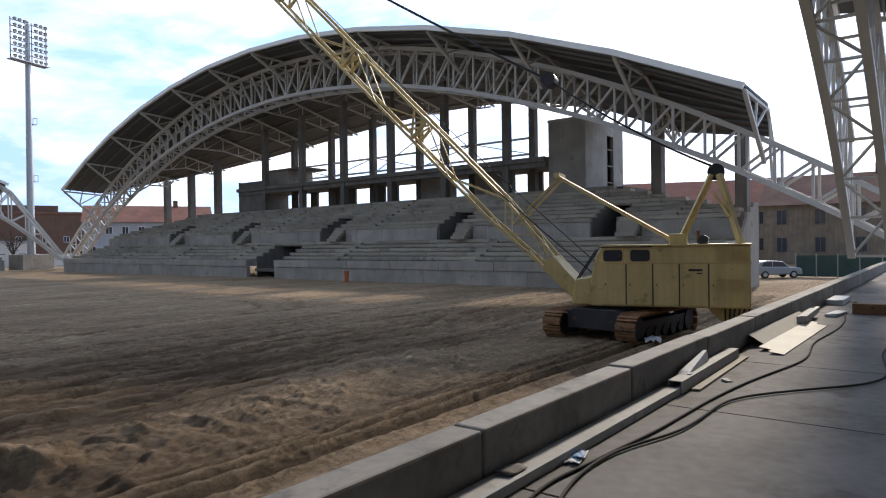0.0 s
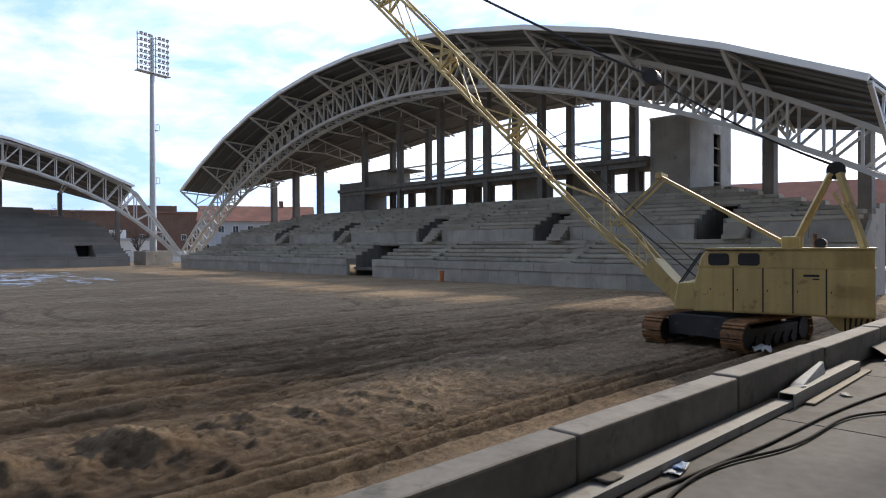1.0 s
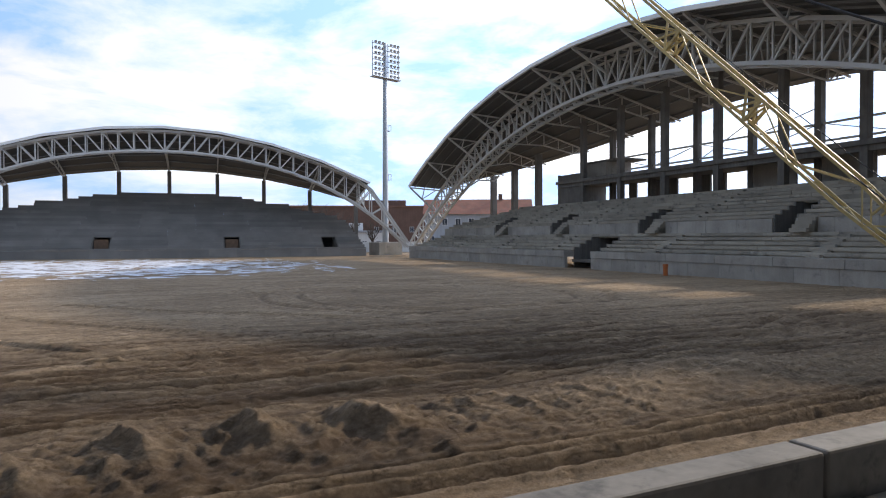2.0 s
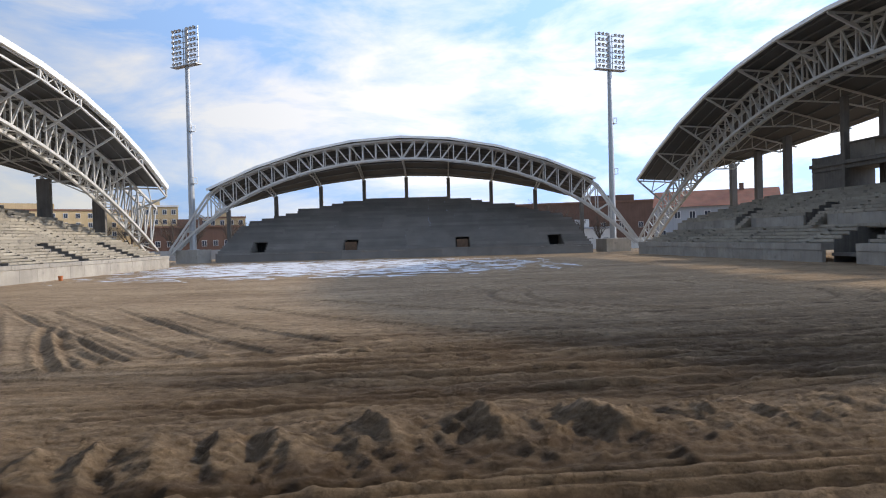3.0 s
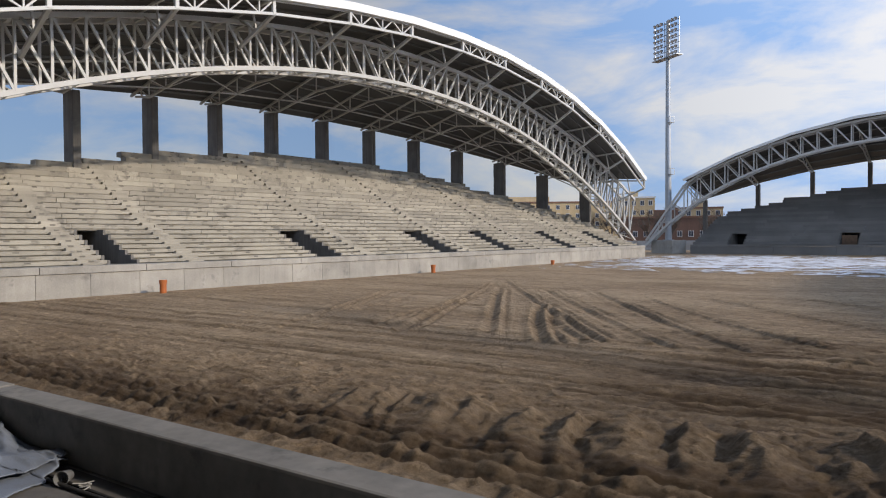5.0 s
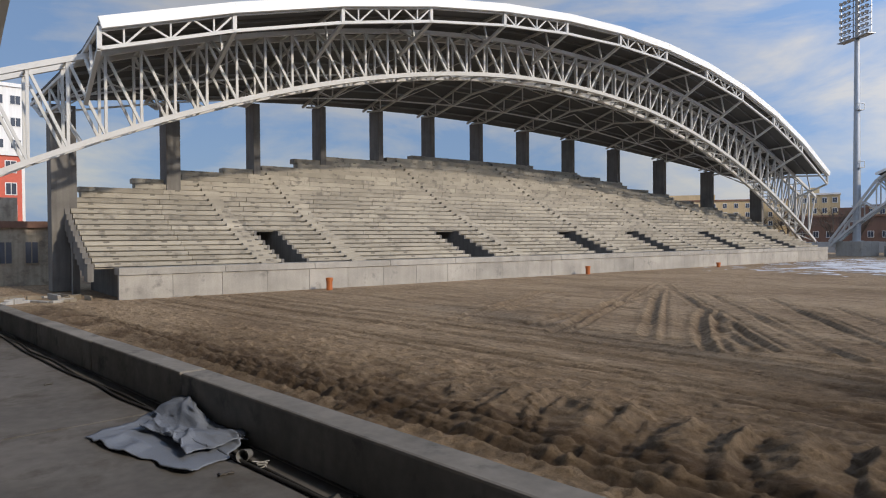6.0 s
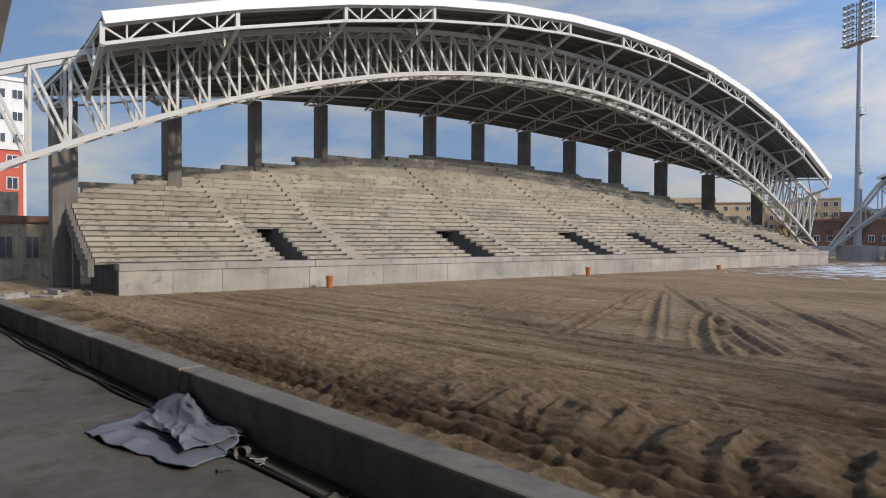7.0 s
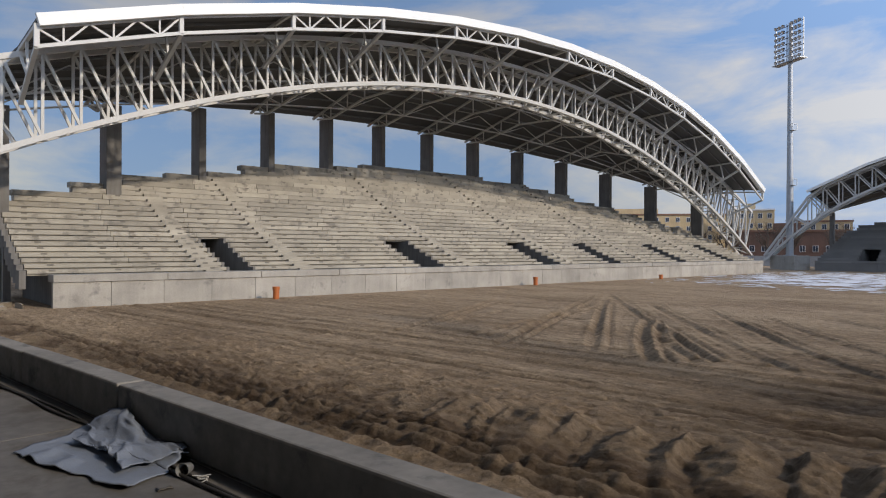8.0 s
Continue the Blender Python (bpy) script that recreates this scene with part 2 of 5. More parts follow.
def arch_of(st, pl, feet, n, chord=0.34, web=0.17, taper=False):
    """Box truss arch: four chords, posts and diagonals on both faces, lacing below."""
    arch = new("arch_truss")
    arch.parent = st
    a, b = feet
    us = [a + (b - a) * i / n for i in range(n + 1)]
    mid = (a + b) / 2
    fronts = []
    for v in (pl.va - pl.width / 2, pl.va + pl.width / 2):
        lo = [Vector((u, v, pl.lo(u))) for u in us]
        hi = [Vector((u, v, max(pl.hi(u), pl.lo(u) + 1.0))) for u in us]
        if taper:  # legs close to a point below the roof
            end = pl.frames_at[-1]
            for p in hi:
                if abs(p.x) > end:
                    t = (abs(p.x) - end) / (b - end)
                    p.z = max(pl.hi(end) * (1 - t) + (pl.lo(b) + 0.9) * t, pl.lo(p.x) + 0.9)
        for i in range(n):
            rod("lower_chord", lo[i], lo[i + 1], chord, STEEL, arch)
            rod("upper_chord", hi[i], hi[i + 1], chord, STEEL, arch)
            p, q = (hi[i], lo[i + 1]) if us[i] + us[i + 1] < 2 * mid else (lo[i], hi[i + 1])
            rod("diagonal", p, q, web, STEEL, arch)
            rod("post", lo[i], hi[i], web, STEEL, arch)
        fronts.append((lo, hi))
    (la, ha), (lb, hb) = fronts
    for i in range(n):
        rod("lacing", la[i], lb[i], web * 0.8, STEEL, arch)
        rod("lacing", (la, lb)[i % 2][i], (lb, la)[i % 2][i + 1], web * 0.7, STEEL, arch)
        rod("lacing", ha[i], hb[i], web * 0.8, STEEL, arch)
    return arch, fronts


def rafters_of(st, pl, eave, crown, rear, edge=True, hang=1.45):
    """Cantilever brackets in front of the arch and lattice rafters behind it."""
    va = pl.va - pl.width / 2
    for k, u in enumerate(pl.frames_at):
        raf = new("rafter")
        raf.parent = st
        e, c, r = Vector(eave(u)), Vector(crown(u)), Vector(rear(u))
        dn = Vector((0, 0, -0.28))
        if pl.va > 3:
            rod("top_member", e + dn, c + dn, 0.2, STEEL, raf)
            root = Vector((u, va, pl.lo(u) + 0.45 * (pl.hi(u) - pl.lo(u))))
            tip = e + Vector((0, 0.1, -hang))
            rod("bracket", root, tip, 0.24, STEEL, raf)
            rod("edge_post", e + Vector((0, 0.1, -0.2)), tip, 0.26, STEEL, raf)
            m = root.lerp(tip, 0.5)
            rod("hanger", m, e.lerp(c, 0.5) + dn, 0.14, STEEL, raf)
            rod("hanger", m, e.lerp(c, 0.92) + dn, 0.14, STEEL, raf)
        rod("top_member", c + dn, r + dn, 0.2, STEEL, raf)
        drop = Vector((0, 0, -2.0 if pl.va > 3 else -1.7))
        low = [Vector((u, pl.va + pl.width / 2, pl.lo(u) + 0.3)), c.lerp(r, 0.45) + drop, c.lerp(r, 0.8) + drop * 0.8, r + Vector((0, -0.9, -0.45))]
        for p, q in zip(low, low[1:]):
            rod("bottom_member", p, q, 0.18, STEEL, raf)
        tops = [c.lerp(r, t) + dn for t in (0.22, 0.45, 0.62, 0.8, 0.9)]
        lows = [low[0].lerp(low[1], 0.5), low[1], low[1].lerp(low[2], 0.5), low[2], low[2].lerp(low[3], 0.5)]
        for i in range(5):
            rod("web", tops[i], lows[i], 0.11, STEEL, raf)
            if i < 4:
                rod("web", lows[i], tops[i + 1], 0.11, STEEL, raf)
    if edge and pl.va > 3:
        et = new("edge_truss")
        et.parent = st
        for k, (a, b) in enumerate(zip(pl.frames_at, pl.frames_at[1:])):
            p, q = Vector(eave(a)) + Vector((0, 0.1, -0.42)), Vector(eave(b)) + Vector((0, 0.1, -0.42))
            lp, lq = p + Vector((0, 0, -1.0)), q + Vector((0, 0, -1.0))
            rod("edge_chord", lp, lq, 0.2, STEEL, et)
            rod("edge_chord", p, q, 0.16, STEEL, et)
            if k % 2 == 0:
                for i in range(6):
                    t0, t1 = i / 6, (i + 1) / 6
                    s0, s1 = (p.lerp(q, t0), lp.lerp(lq, t1)) if i % 2 == 0 else (lp.lerp(lq, t0), p.lerp(q, t1))
                    rod("web", s0, s1, 0.11, STEEL, et)
                    if i % 2 == 1:
                        rod("web", lp.lerp(lq, t0), p.lerp(q, t0), 0.1, STEEL, et)
        # longitudinal lattice under the deck behind the arch
        bt = new("bracing")
        bt.parent = st
        for a, b in zip(pl.frames_at, pl.frames_at[1:]):
            for t in (0.3, 0.62):
                p, q = Vector(crown(a)).lerp(Vector(rear(a)), t), Vector(crown(b)).lerp(Vector(rear(b)), t)
                lp, lq = p - Vector((0, 0, 1.9)), q - Vector((0, 0, 1.9))
                rod("brace", lp, lq, 0.13, STEEL, bt)
                rod("brace", lp, (p + q) / 2 - Vector((0, 0, 0.3)), 0.09, STEEL, bt)
                rod("brace", (p + q) / 2 - Vector((0, 0, 0.3)), lq, 0.09, STEEL, bt)


def columns_of(st, pl, base, w=0.62, d=1.5, at=None, wider=()):
    """Rear columns up to the roof edge; wider: metres by which the first ones are broader."""
    for i, u in enumerate(at or pl.frames_at):
        v = pl.back_v(u)
        more = wider[i] if i < len(wider) else 0.0
        g = Geo().box(u - w / 2 - more, u + w / 2, v - d / 2, v + d / 2, base, pl.back_z(u) + 0.1)
        part("column", g, COLCON, st, "", bevel=0.03)


def wall_front(st, u0, u1, top, bay, coping=0.42, mat=WALLCON):
    """Cast wall in panels with a row of coping blocks above, open joints between."""
    n = max(1, round((u1 - u0) / bay))
    st_n = (u1 - u0) / n
    for i in range(n):
        a, b = u0 + i * st_n, u0 + (i + 1) * st_n
        part("wall_panel", Geo().box(a + 0.012, b - 0.012, 0.02, 0.42, -1.2, top - coping), mat, st)
    m = max(1, round((u1 - u0) / 5.9))
    st_m = (u1 - u0) / m
    for i in range(m):
        a, b = u0 + i * st_m, u0 + (i + 1) * st_m
        part("coping_block", Geo().box(a + 0.02, b - 0.02, -0.05, 1.35, top - coping + 0.02, top), mat, st)


def terrace(st, rows, gaps, bay, mat, name="terrace_step", pockets=False):
    """Precast steps. rows: (u0, u1, v, z, riser, tread); gaps: (u0, u1, z_top) openings left for the stair mouths."""
    rng = random.Random(5)
    for u0, u1, v, z, riser, tread in rows:
        cuts = [(a, b) for a, b, zt in gaps if z < zt and a < u1 and b > u0]
        spans, cur = [], u0
        for a, b in sorted(cuts):
            if a > cur:
                spans.append((cur, a))
            cur = b
        spans.append((cur, u1))
        for a, b in spans:
            n = max(1, round((b - a) / bay))
            for i in range(n):
                p, q = a + (b - a) * i / n, a + (b - a) * (i + 1) / n
                j = rng.uniform(-0.02, 0.02)
                lo, top, back = z - riser + 0.09, z + j * 0.4, v + tread + 0.16
                p0, q0 = p + 0.012, q - 0.012
                part(name, Geo().hexa([(p0, v + j, lo), (q0, v + j, lo), (q0, back, lo), (p0, back, lo), (p0, v + j, top), (q0, v + j, top), (q0, back, top), (p0, back, top)])
                     .box(p0, q0, v + 0.13, v + 0.25, z - riser - 0.03, lo), mat, st)
                if pockets and q - p > 2.0:  # mortared lifting pockets along the nosing
                    for t in (0.2, 0.8):
                        ob = new("lifting_pocket", POCKET)
                        ob.parent = st
                        ob.matrix_basis = Matrix.Translation((p + (q - p) * t + rng.uniform(-0.15, 0.15), v + j - 0.006, top - 0.10))


def mouth(st, a, b, rows, z_top, floor, mat):
    """Stepped side walls, floor and lintel of a stair mouth through the terrace."""
    low = [r for r in rows if r[3] < z_top]
    v_end = low[-1][2] + low[-1][5]
    for u in (a - 0.09, b - 0.09):
        poly = [(low[0][2] - 0.02, floor - 1.0)] + [p for r in low for p in ((r[2] - 0.02, r[3] - 0.01 - r[4]), (r[2] - 0.02, r[3] + 0.005))] + [(v_end + 3.0, low[-1][3] + 0.005), (v_end + 3.0, floor - 1.0)]
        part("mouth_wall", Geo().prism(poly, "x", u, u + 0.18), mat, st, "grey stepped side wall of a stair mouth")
    # dark sheet stands in for the unlit depth of the mouth
    part("mouth_shade_sheet", Geo().box(a, b, v_end + 2.8, v_end + 3.0, floor - 0.3, low[-1][3] + low[-1][4] + 0.2), DARK, st)
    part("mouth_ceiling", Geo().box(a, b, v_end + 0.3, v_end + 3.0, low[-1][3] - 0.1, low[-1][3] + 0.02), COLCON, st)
    part("mouth_floor", Geo().box(a, b, low[0][2] - 0.3, v_end + 3.0, floor - 0.35, floor - 0.05), SLABCON, st)


def stand_frame(x, y, out_x, out_y):
    """Pose of a grandstand: origin on its front line, v pointing away from the pitch."""
    k = math.hypot(out_x, out_y)
    yv = Vector((out_x / k, out_y / k, 0))
    xv = yv.cross(Vector((0, 0, 1)))
    return Matrix.Translation((x, y, 0)) @ Matrix((xv, yv, Vector((0, 0, 1)))).transposed().to_4x4()


def spread(a, b, n):
    return [a + (b - a) * i / (n - 1) for i in range(n)]


def stringer(st, u, rows, mat):
    """Raking end beam under the steps with its foot column."""
    for k, r in enumerate(rows):
        e = 0.003 * (k % 2)
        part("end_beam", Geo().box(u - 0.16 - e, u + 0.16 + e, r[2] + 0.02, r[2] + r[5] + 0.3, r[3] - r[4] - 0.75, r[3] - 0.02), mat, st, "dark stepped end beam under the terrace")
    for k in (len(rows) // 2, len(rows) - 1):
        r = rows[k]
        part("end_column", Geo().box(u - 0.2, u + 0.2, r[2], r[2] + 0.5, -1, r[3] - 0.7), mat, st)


# -- sunlit stand along the far touchline (the tall open terrace) --
west = thing("grandstand", stand_frame(-40.85, 50, -1, 0), "sunlit raw concrete terrace under a white steel arched roof", "grandstand", "stadium stands")
W = Plan(rising(23.46, 0.0274, -0.004183, -1.51e-05, -1.23e-07), curve(21.85, 0.0040), curve(18.7, 0.00515), curve(17.7, 0.0027, 0, 2), curve(22.9, 0.0055, 0, 5), 5.5, 2.0,
         spread(-42.6, 49.4, 13), -41.8, 49.5, 27)
wall_front(west, W.u0, W.u1, 1.78, 2.9)
w_rows = []
for i in range(27):
    v = 1.3 + 0.8 * i
    half = math.sqrt(max(0.0, (W.back_v(5) - v - 0.9) / 0.0055))
    bay = 3.9
    reach = math.sqrt(max(0.0, (W.back_v(5) - v - 0.9) / 0.0041))
    a = max(W.u0 - 1.0, 5 - math.floor(reach / bay) * bay)
    b = min(W.u1, 5 + math.floor(half / bay) * bay)
    if b - a > 3:
        w_rows.append((a, b, v, 1.75 + 0.29 * (i + 1) + 0.0055 * i * (i + 1), 0.29 + 0.011 * i, 0.8))
w_gaps = [(s - 50, s - 50 + w, 4.35) for s, w in ((18.65, 1.85), (35.15, 2.75), (50.95, 2.8), (62.2, 2.4), (77.0, 2.3), (90.5, 2.1))]
terrace(west, w_rows, w_gaps, 5.9, PRECAST, pockets=True)
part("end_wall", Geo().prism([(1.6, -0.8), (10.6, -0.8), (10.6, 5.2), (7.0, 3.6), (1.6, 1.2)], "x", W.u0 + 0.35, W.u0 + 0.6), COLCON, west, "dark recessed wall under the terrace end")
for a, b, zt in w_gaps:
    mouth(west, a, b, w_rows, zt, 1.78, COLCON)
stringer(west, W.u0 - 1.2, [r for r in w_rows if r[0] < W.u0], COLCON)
for k, s in enumerate((17.0, 23.8, 40.5, 55.3, 69.6, 85.2)):
    for r in w_rows:
        u = s - 50
        if r[0] + 1 < u < r[1] - 1 and not any(a - 1.2 < u < b + 0.2 and r[3] < zt for a, b, zt in w_gaps):
            part("aisle_step", Geo().box(u, u + 1.15, r[2] - 0.36, r[2] - 0.01, r[3] - r[4] - 0.01, r[3] - r[4] * 0.5), PRECAST, west)
e, c, r_ = roof_of(west, W, band=0.66, flare=1.05)
arch_of(west, W, (-56.0, 56.0), 54)
rafters_of(west, W, e, c, r_)
columns_of(west, W, 0.0, d=1.9, at=spread(-42.7, 51.3, 13), wider=(0.9, 0.45))

# -- stand opposite, with the unfinished gallery building, in the shade --
east = thing("grandstand", stand_frame(42.06 - 0.0722 * 63.6 * 0.9974, 63.6 * 0.9974, 1, 0.0722), "shaded two-tier concrete terrace with an unfinished gallery", "grandstand", "stadium stands")
rear_line = rising(19.35, 0.0555, -0.003764, -4.69e-05, 0.0)
falling = lambda u: rear_line(min(u, 44.6))
E_ = Plan(curve(24.2, 0.0048), curve(23.7, 0.0057), curve(20.0, 0.0053), falling, curve(22.5, 0.0055), 5.5, 2.0,
          spread(-49.5, 49.5, 13), -50.0, 47.9, 13)
wall_front(east, E_.u0, 2.0 - 3.4, 1.8, 3.4, 0.7)
wall_front(east, 3.4, E_.u1, 1.8, 3.4, 0.7)
v_end = lambda u: 13.4 - max(0.0, abs(u) - 34) * 0.45
lim = lambda v: 34 + (13.4 - v) / 0.45
e_rows = []
for i in range(5):
    v = 1.3 + 0.8 * i
    k = min(50.0, lim(v + 0.4))
    e_rows.append((-k - 0.2 * i if -k > -50 else -50 + 0.9 * i, min(k, 47.8), v, 1.8 + 0.37 * (i + 1), 0.37, 0.8))
e_gap_low = [(-1.4, 3.4, 3.4)]
terrace(east, e_rows, e_gap_low, 6.6, PRECAST)
mouth(east, -1.4, 3.4, e_rows, 3.4, 0.9, COLCON)
u_rows = []
for i in range(9):
    v = 5.7 + 0.83 * i
    k = min(48.5, lim(v + 0.4))
    u_rows.append((-k + 3.0, min(k, 47.4), v, 5.15 + 0.375 * i, 0.375, 0.83))
e_gap_up = [(s, s + 2.2, 6.6) for s in (-28.0, -12.6, 4.3, 21.0, 36.6)]
terrace(east, u_rows, e_gap_up, 6.6, PRECAST)
for a, b, zt in e_gap_up:
    mouth(east, a, b, u_rows, zt, 3.68, COLCON)
cur = -46.5
for a, b, zt in e_gap_up + [(47.4, 49, 0)]:
    n = max(1, round((a - cur) / 3.3))
    for i in range(n):
        p, q = cur + (a - cur) * i / n, cur + (a - cur) * (i + 1) / n
        part("tier_wall_panel", Geo().box(p + 0.01, q - 0.01, 5.42, 5.66, 3.2, 4.80), WALLCON, east)
    cur = b
for a, b, zt in e_gap_up:
    g = Geo()
    for k in range(4):
        g.box(b + 0.5 + 0.0 * k, b + 2.0, 5.4 - 0.34 * (4 - k), 5.4, 3.66, 3.68 + 0.29 * (k + 1))
    part("tier_stair", g, PRECAST, east, "short concrete stair up to the upper tier")
for u in (-41, -33, -20, -6.5, 11, 27.5, 42):
    for r in e_rows + u_rows[1:]:
        if r[0] + 1 < u < r[1] - 1 and not any(a - 1.2 < u < b + 0.2 and r[3] < zt for a, b, zt in e_gap_low + e_gap_up):
            part("aisle_step", Geo().box(u, u + 1.15, r[2] - 0.36, r[2] - 0.01, r[3] - r[4] - 0.01, r[3] - r[4] * 0.5), PRECAST, east)
e, c, r_ = roof_of(east, E_, flare=0.985)
arch_of(east, E_, (-61.0, 61.0), 56)
rafters_of(east, E_, e, c, r_, edge=False, hang=0.35)
# gallery
gal = new("gallery")
gal.parent = east
part("gallery_floor", Geo().box(-22, 36, 13.0, 21.5, 7.75, 8.1), SLABCON, gal)
part("gallery_slab", Geo().box(-22, 28.4, 12.4, 21.5, 10.95, 11.4), COLCON, gal, "grey concrete upper floor slab")
part("gallery_beam", Geo().box(-22, 28.4, 12.75, 13.2, 10.45, 10.95), COLCON, gal)
for k in range(6):
    u = -15.9 + 7.95 * k
    for v in (13.0, 18.0):
        zt = E_.back_z(u) + (21 - v) * 0.18
        part("gallery_column", Geo().box(u - 0.36, u + 0.36, v - 0.36, v + 0.36, 7.0, zt), COLCON, gal, bevel=0.02)
    if k < 5:
        for z in (12.6, 14.3):
            rod("tie_beam", (u + 0.36, 18.0, z), (u + 7.59, 18.0, z), 0.2, STEEL, gal)
        rod("wind_brace", (u + 0.36, 18.15, 12.6 if k % 2 else 14.3), (u + 7.59, 18.15, 14.3 if k % 2 else 12.6), 0.09, STEEL, gal)
        if k in (2, 3):
            rod("wind_brace", (u + 0.36, 18.2, 14.3 if k % 2 else 12.6), (u + 7.59, 18.2, 16.0), 0.09, STEEL, gal)
        for j, (p, q) in enumerate(((0.4, 1.9), (5.6, 7.5))):
            part("pier", Geo().box(u + p, u + q, 20.5, 20.8, 8.1, 10.95), COLCON, gal)
        part("back_wall", Geo().box(u + 0.4, u + 7.5, 20.85, 21.05, 8.0, 8.9), WALLCON, gal)
    if k in (3, 4):
        part("partition", Geo().box(u + 1.0, u + 6.2, 17.0, 17.2, 8.1, 10.95), WALLCON, gal)
part("end_wall", Geo().box(-22, -16.3, 13.0, 13.3, 8.0, 12.3), COLCON, gal)
part("end_wall", Geo().box(-22.3, -22, 13.0, 21.5, 7.0, 12.4), COLCON, gal)
part("roof_room", Geo().box(-19.6, -13.8, 15.2, 19.5, 11.4, 13.7), WALLCON, gal, "raw concrete plant room")
part("room_slab", Geo().box(-19.6, -10.9, 15.0, 19.7, 13.7, 13.95), COLCON, gal)
SHAFT = (28.45, 32.3, 13.2, 21.3)
su, sw, sv, sb = SHAFT
part("lift_shaft_wall", Geo().box(su, sw, sv, sv + 0.3, 7.0, 14.6), WALLCON, gal, "raw concrete lift shaft wall")
part("lift_shaft_wall", Geo().box(su, su + 0.3, sv + 0.3, sb, 7.0, 14.6), WALLCON, gal)
part("lift_shaft_wall", Geo().box(su + 0.3, sw, sb - 0.3, sb, 7.0, 14.6), WALLCON, gal)
part("lift_shaft_wall", Geo().box(sw - 0.3, sw, sv + 0.3, 17.7, 7.0, 14.6), WALLCON, gal)
part("lift_shaft_wall", Geo().box(sw - 0.3, sw, 19.1, sb - 0.3, 7.0, 14.6), WALLCON, gal)
part("lift_shaft_lintel", Geo().box(sw - 0.3, sw, 17.7, 19.1, 13.5, 14.6), WALLCON, gal)
part("lift_shaft_cap", Geo().box(su - 0.05, sw + 0.05, sv - 0.05, sb, 14.6, 14.85), WALLCON, gal)
for z in (7.4, 9.0, 10.6, 12.2):
    rod("guard_rail", (sw - 0.15, 17.72, z), (sw - 0.15, 19.08, z), 0.12, TIMBER, gal)
for u in (39.2, 45.9):
    part("column", Geo().box(u - 0.45, u + 0.45, 12.4, 13.3, 3, E_.back_z(u) + 1.2), COLCON, east, bevel=0.03)
for u in (-29, -36.5, -44):
    part("column", Geo().box(u - 0.45, u + 0.45, 13.4, 14.3, 2, E_.back_z(u) + 0.6), COLCON, east, bevel=0.03)

# -- stand behind the far goal --
north = thing("grandstand", stand_frame(-6.7, 120, 0, 1), "shaded concrete end terrace with a low white arched roof", "grandstand", "stadium stands")
N_ = Plan(curve(21.9, 0.0069), curve(21.3, 0.0068), curve(18.0, 0.0062, 1.6e-6), curve(16.2, 0.0050), curve(19.0, 0.0055), 1.5, 1.8,
          spread(-35.4, 35.0, 9), -34.2, 34.3, 24)
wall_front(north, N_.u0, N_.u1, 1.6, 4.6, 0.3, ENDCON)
n_rows = []
for i in range(22):
    v = 1.3 + 0.76 * i
    half = math.floor(math.sqrt(max(0.0, (19.0 - v - 0.9) / 0.0080)) / 2.2) * 2.2
    if half > 3:
        n_rows.append((max(N_.u0 + 0.2 * i, -half), min(N_.u1 - 0.2 * i, half), v, 1.6 + 0.47 * (i + 1), 0.47, 0.76))
n_gaps = [(s, s + 2.7, 3.7) for s in (-28.2, -11.3, 9.4, 26.6)]
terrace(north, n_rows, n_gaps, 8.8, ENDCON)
for a, b, zt in n_gaps:
    mouth(north, a, b, n_rows, zt, 1.55, COLCON)
for a, b, zt in n_gaps[1:3]:
    part("plywood_board", Geo().box(a + 0.25, b - 0.3, 2.6, 2.66, 1.5, 3.1), PLY, north, "brown plywood sheet closing a stair mouth")
e, c, r_ = roof_of(north, N_)
arch_of(north, N_, (-42.6, 42.6), 36, taper=True)
rafters_of(north, N_, e, c, r_)
columns_of(north, N_, 3.0, 0.7, 0.8)

# -- stand where the walkway runs --
south = thing("grandstand", stand_frame(-1.0, 4.2, 0.089, -1), "concrete end stand with a white arched roof over its walkway", "grandstand", "stadium stands")
S_ = Plan(curve(21.0, 0.0069), curve(20.6, 0.0066, 1.2e-6), curve(18.0, 0.0066, 2.6e-6), curve(16.0, 0.0052), curve(18.0, 0.0055), 0.6, 1.6,
          spread(-34, 34, 9), -34.0, 34.0, 20)
e, c, r_ = roof_of(south, S_)
arch_of(south, S_, (-38.6, 38.6), 44, 0.34, 0.14)
rafters_of(south, S_, e, c, r_)
columns_of(south, S_, 1.0, 0.7, 0.8)
s_rows = [(-33, 33, 9.0 + 0.8 * i, 1.7 + 0.44 * (i + 1), 0.44, 0.8) for i in range(10)]
terrace(south, s_rows, [], 11.0, PRECAST)
# unseen wall added behind the terrace to keep light off the walkway slab
part("back_wall", Geo().box(-34, 34, 17.2, 17.5, 0, 14.5), WALLCON, south)
for sx in (-1, 1):
    part("arch_plinth", Geo().box(sx * 38.4 - 2.2, sx * 38.4 + 2.2, -1.0, 2.4, -1, 1.2), WALLCON, south)

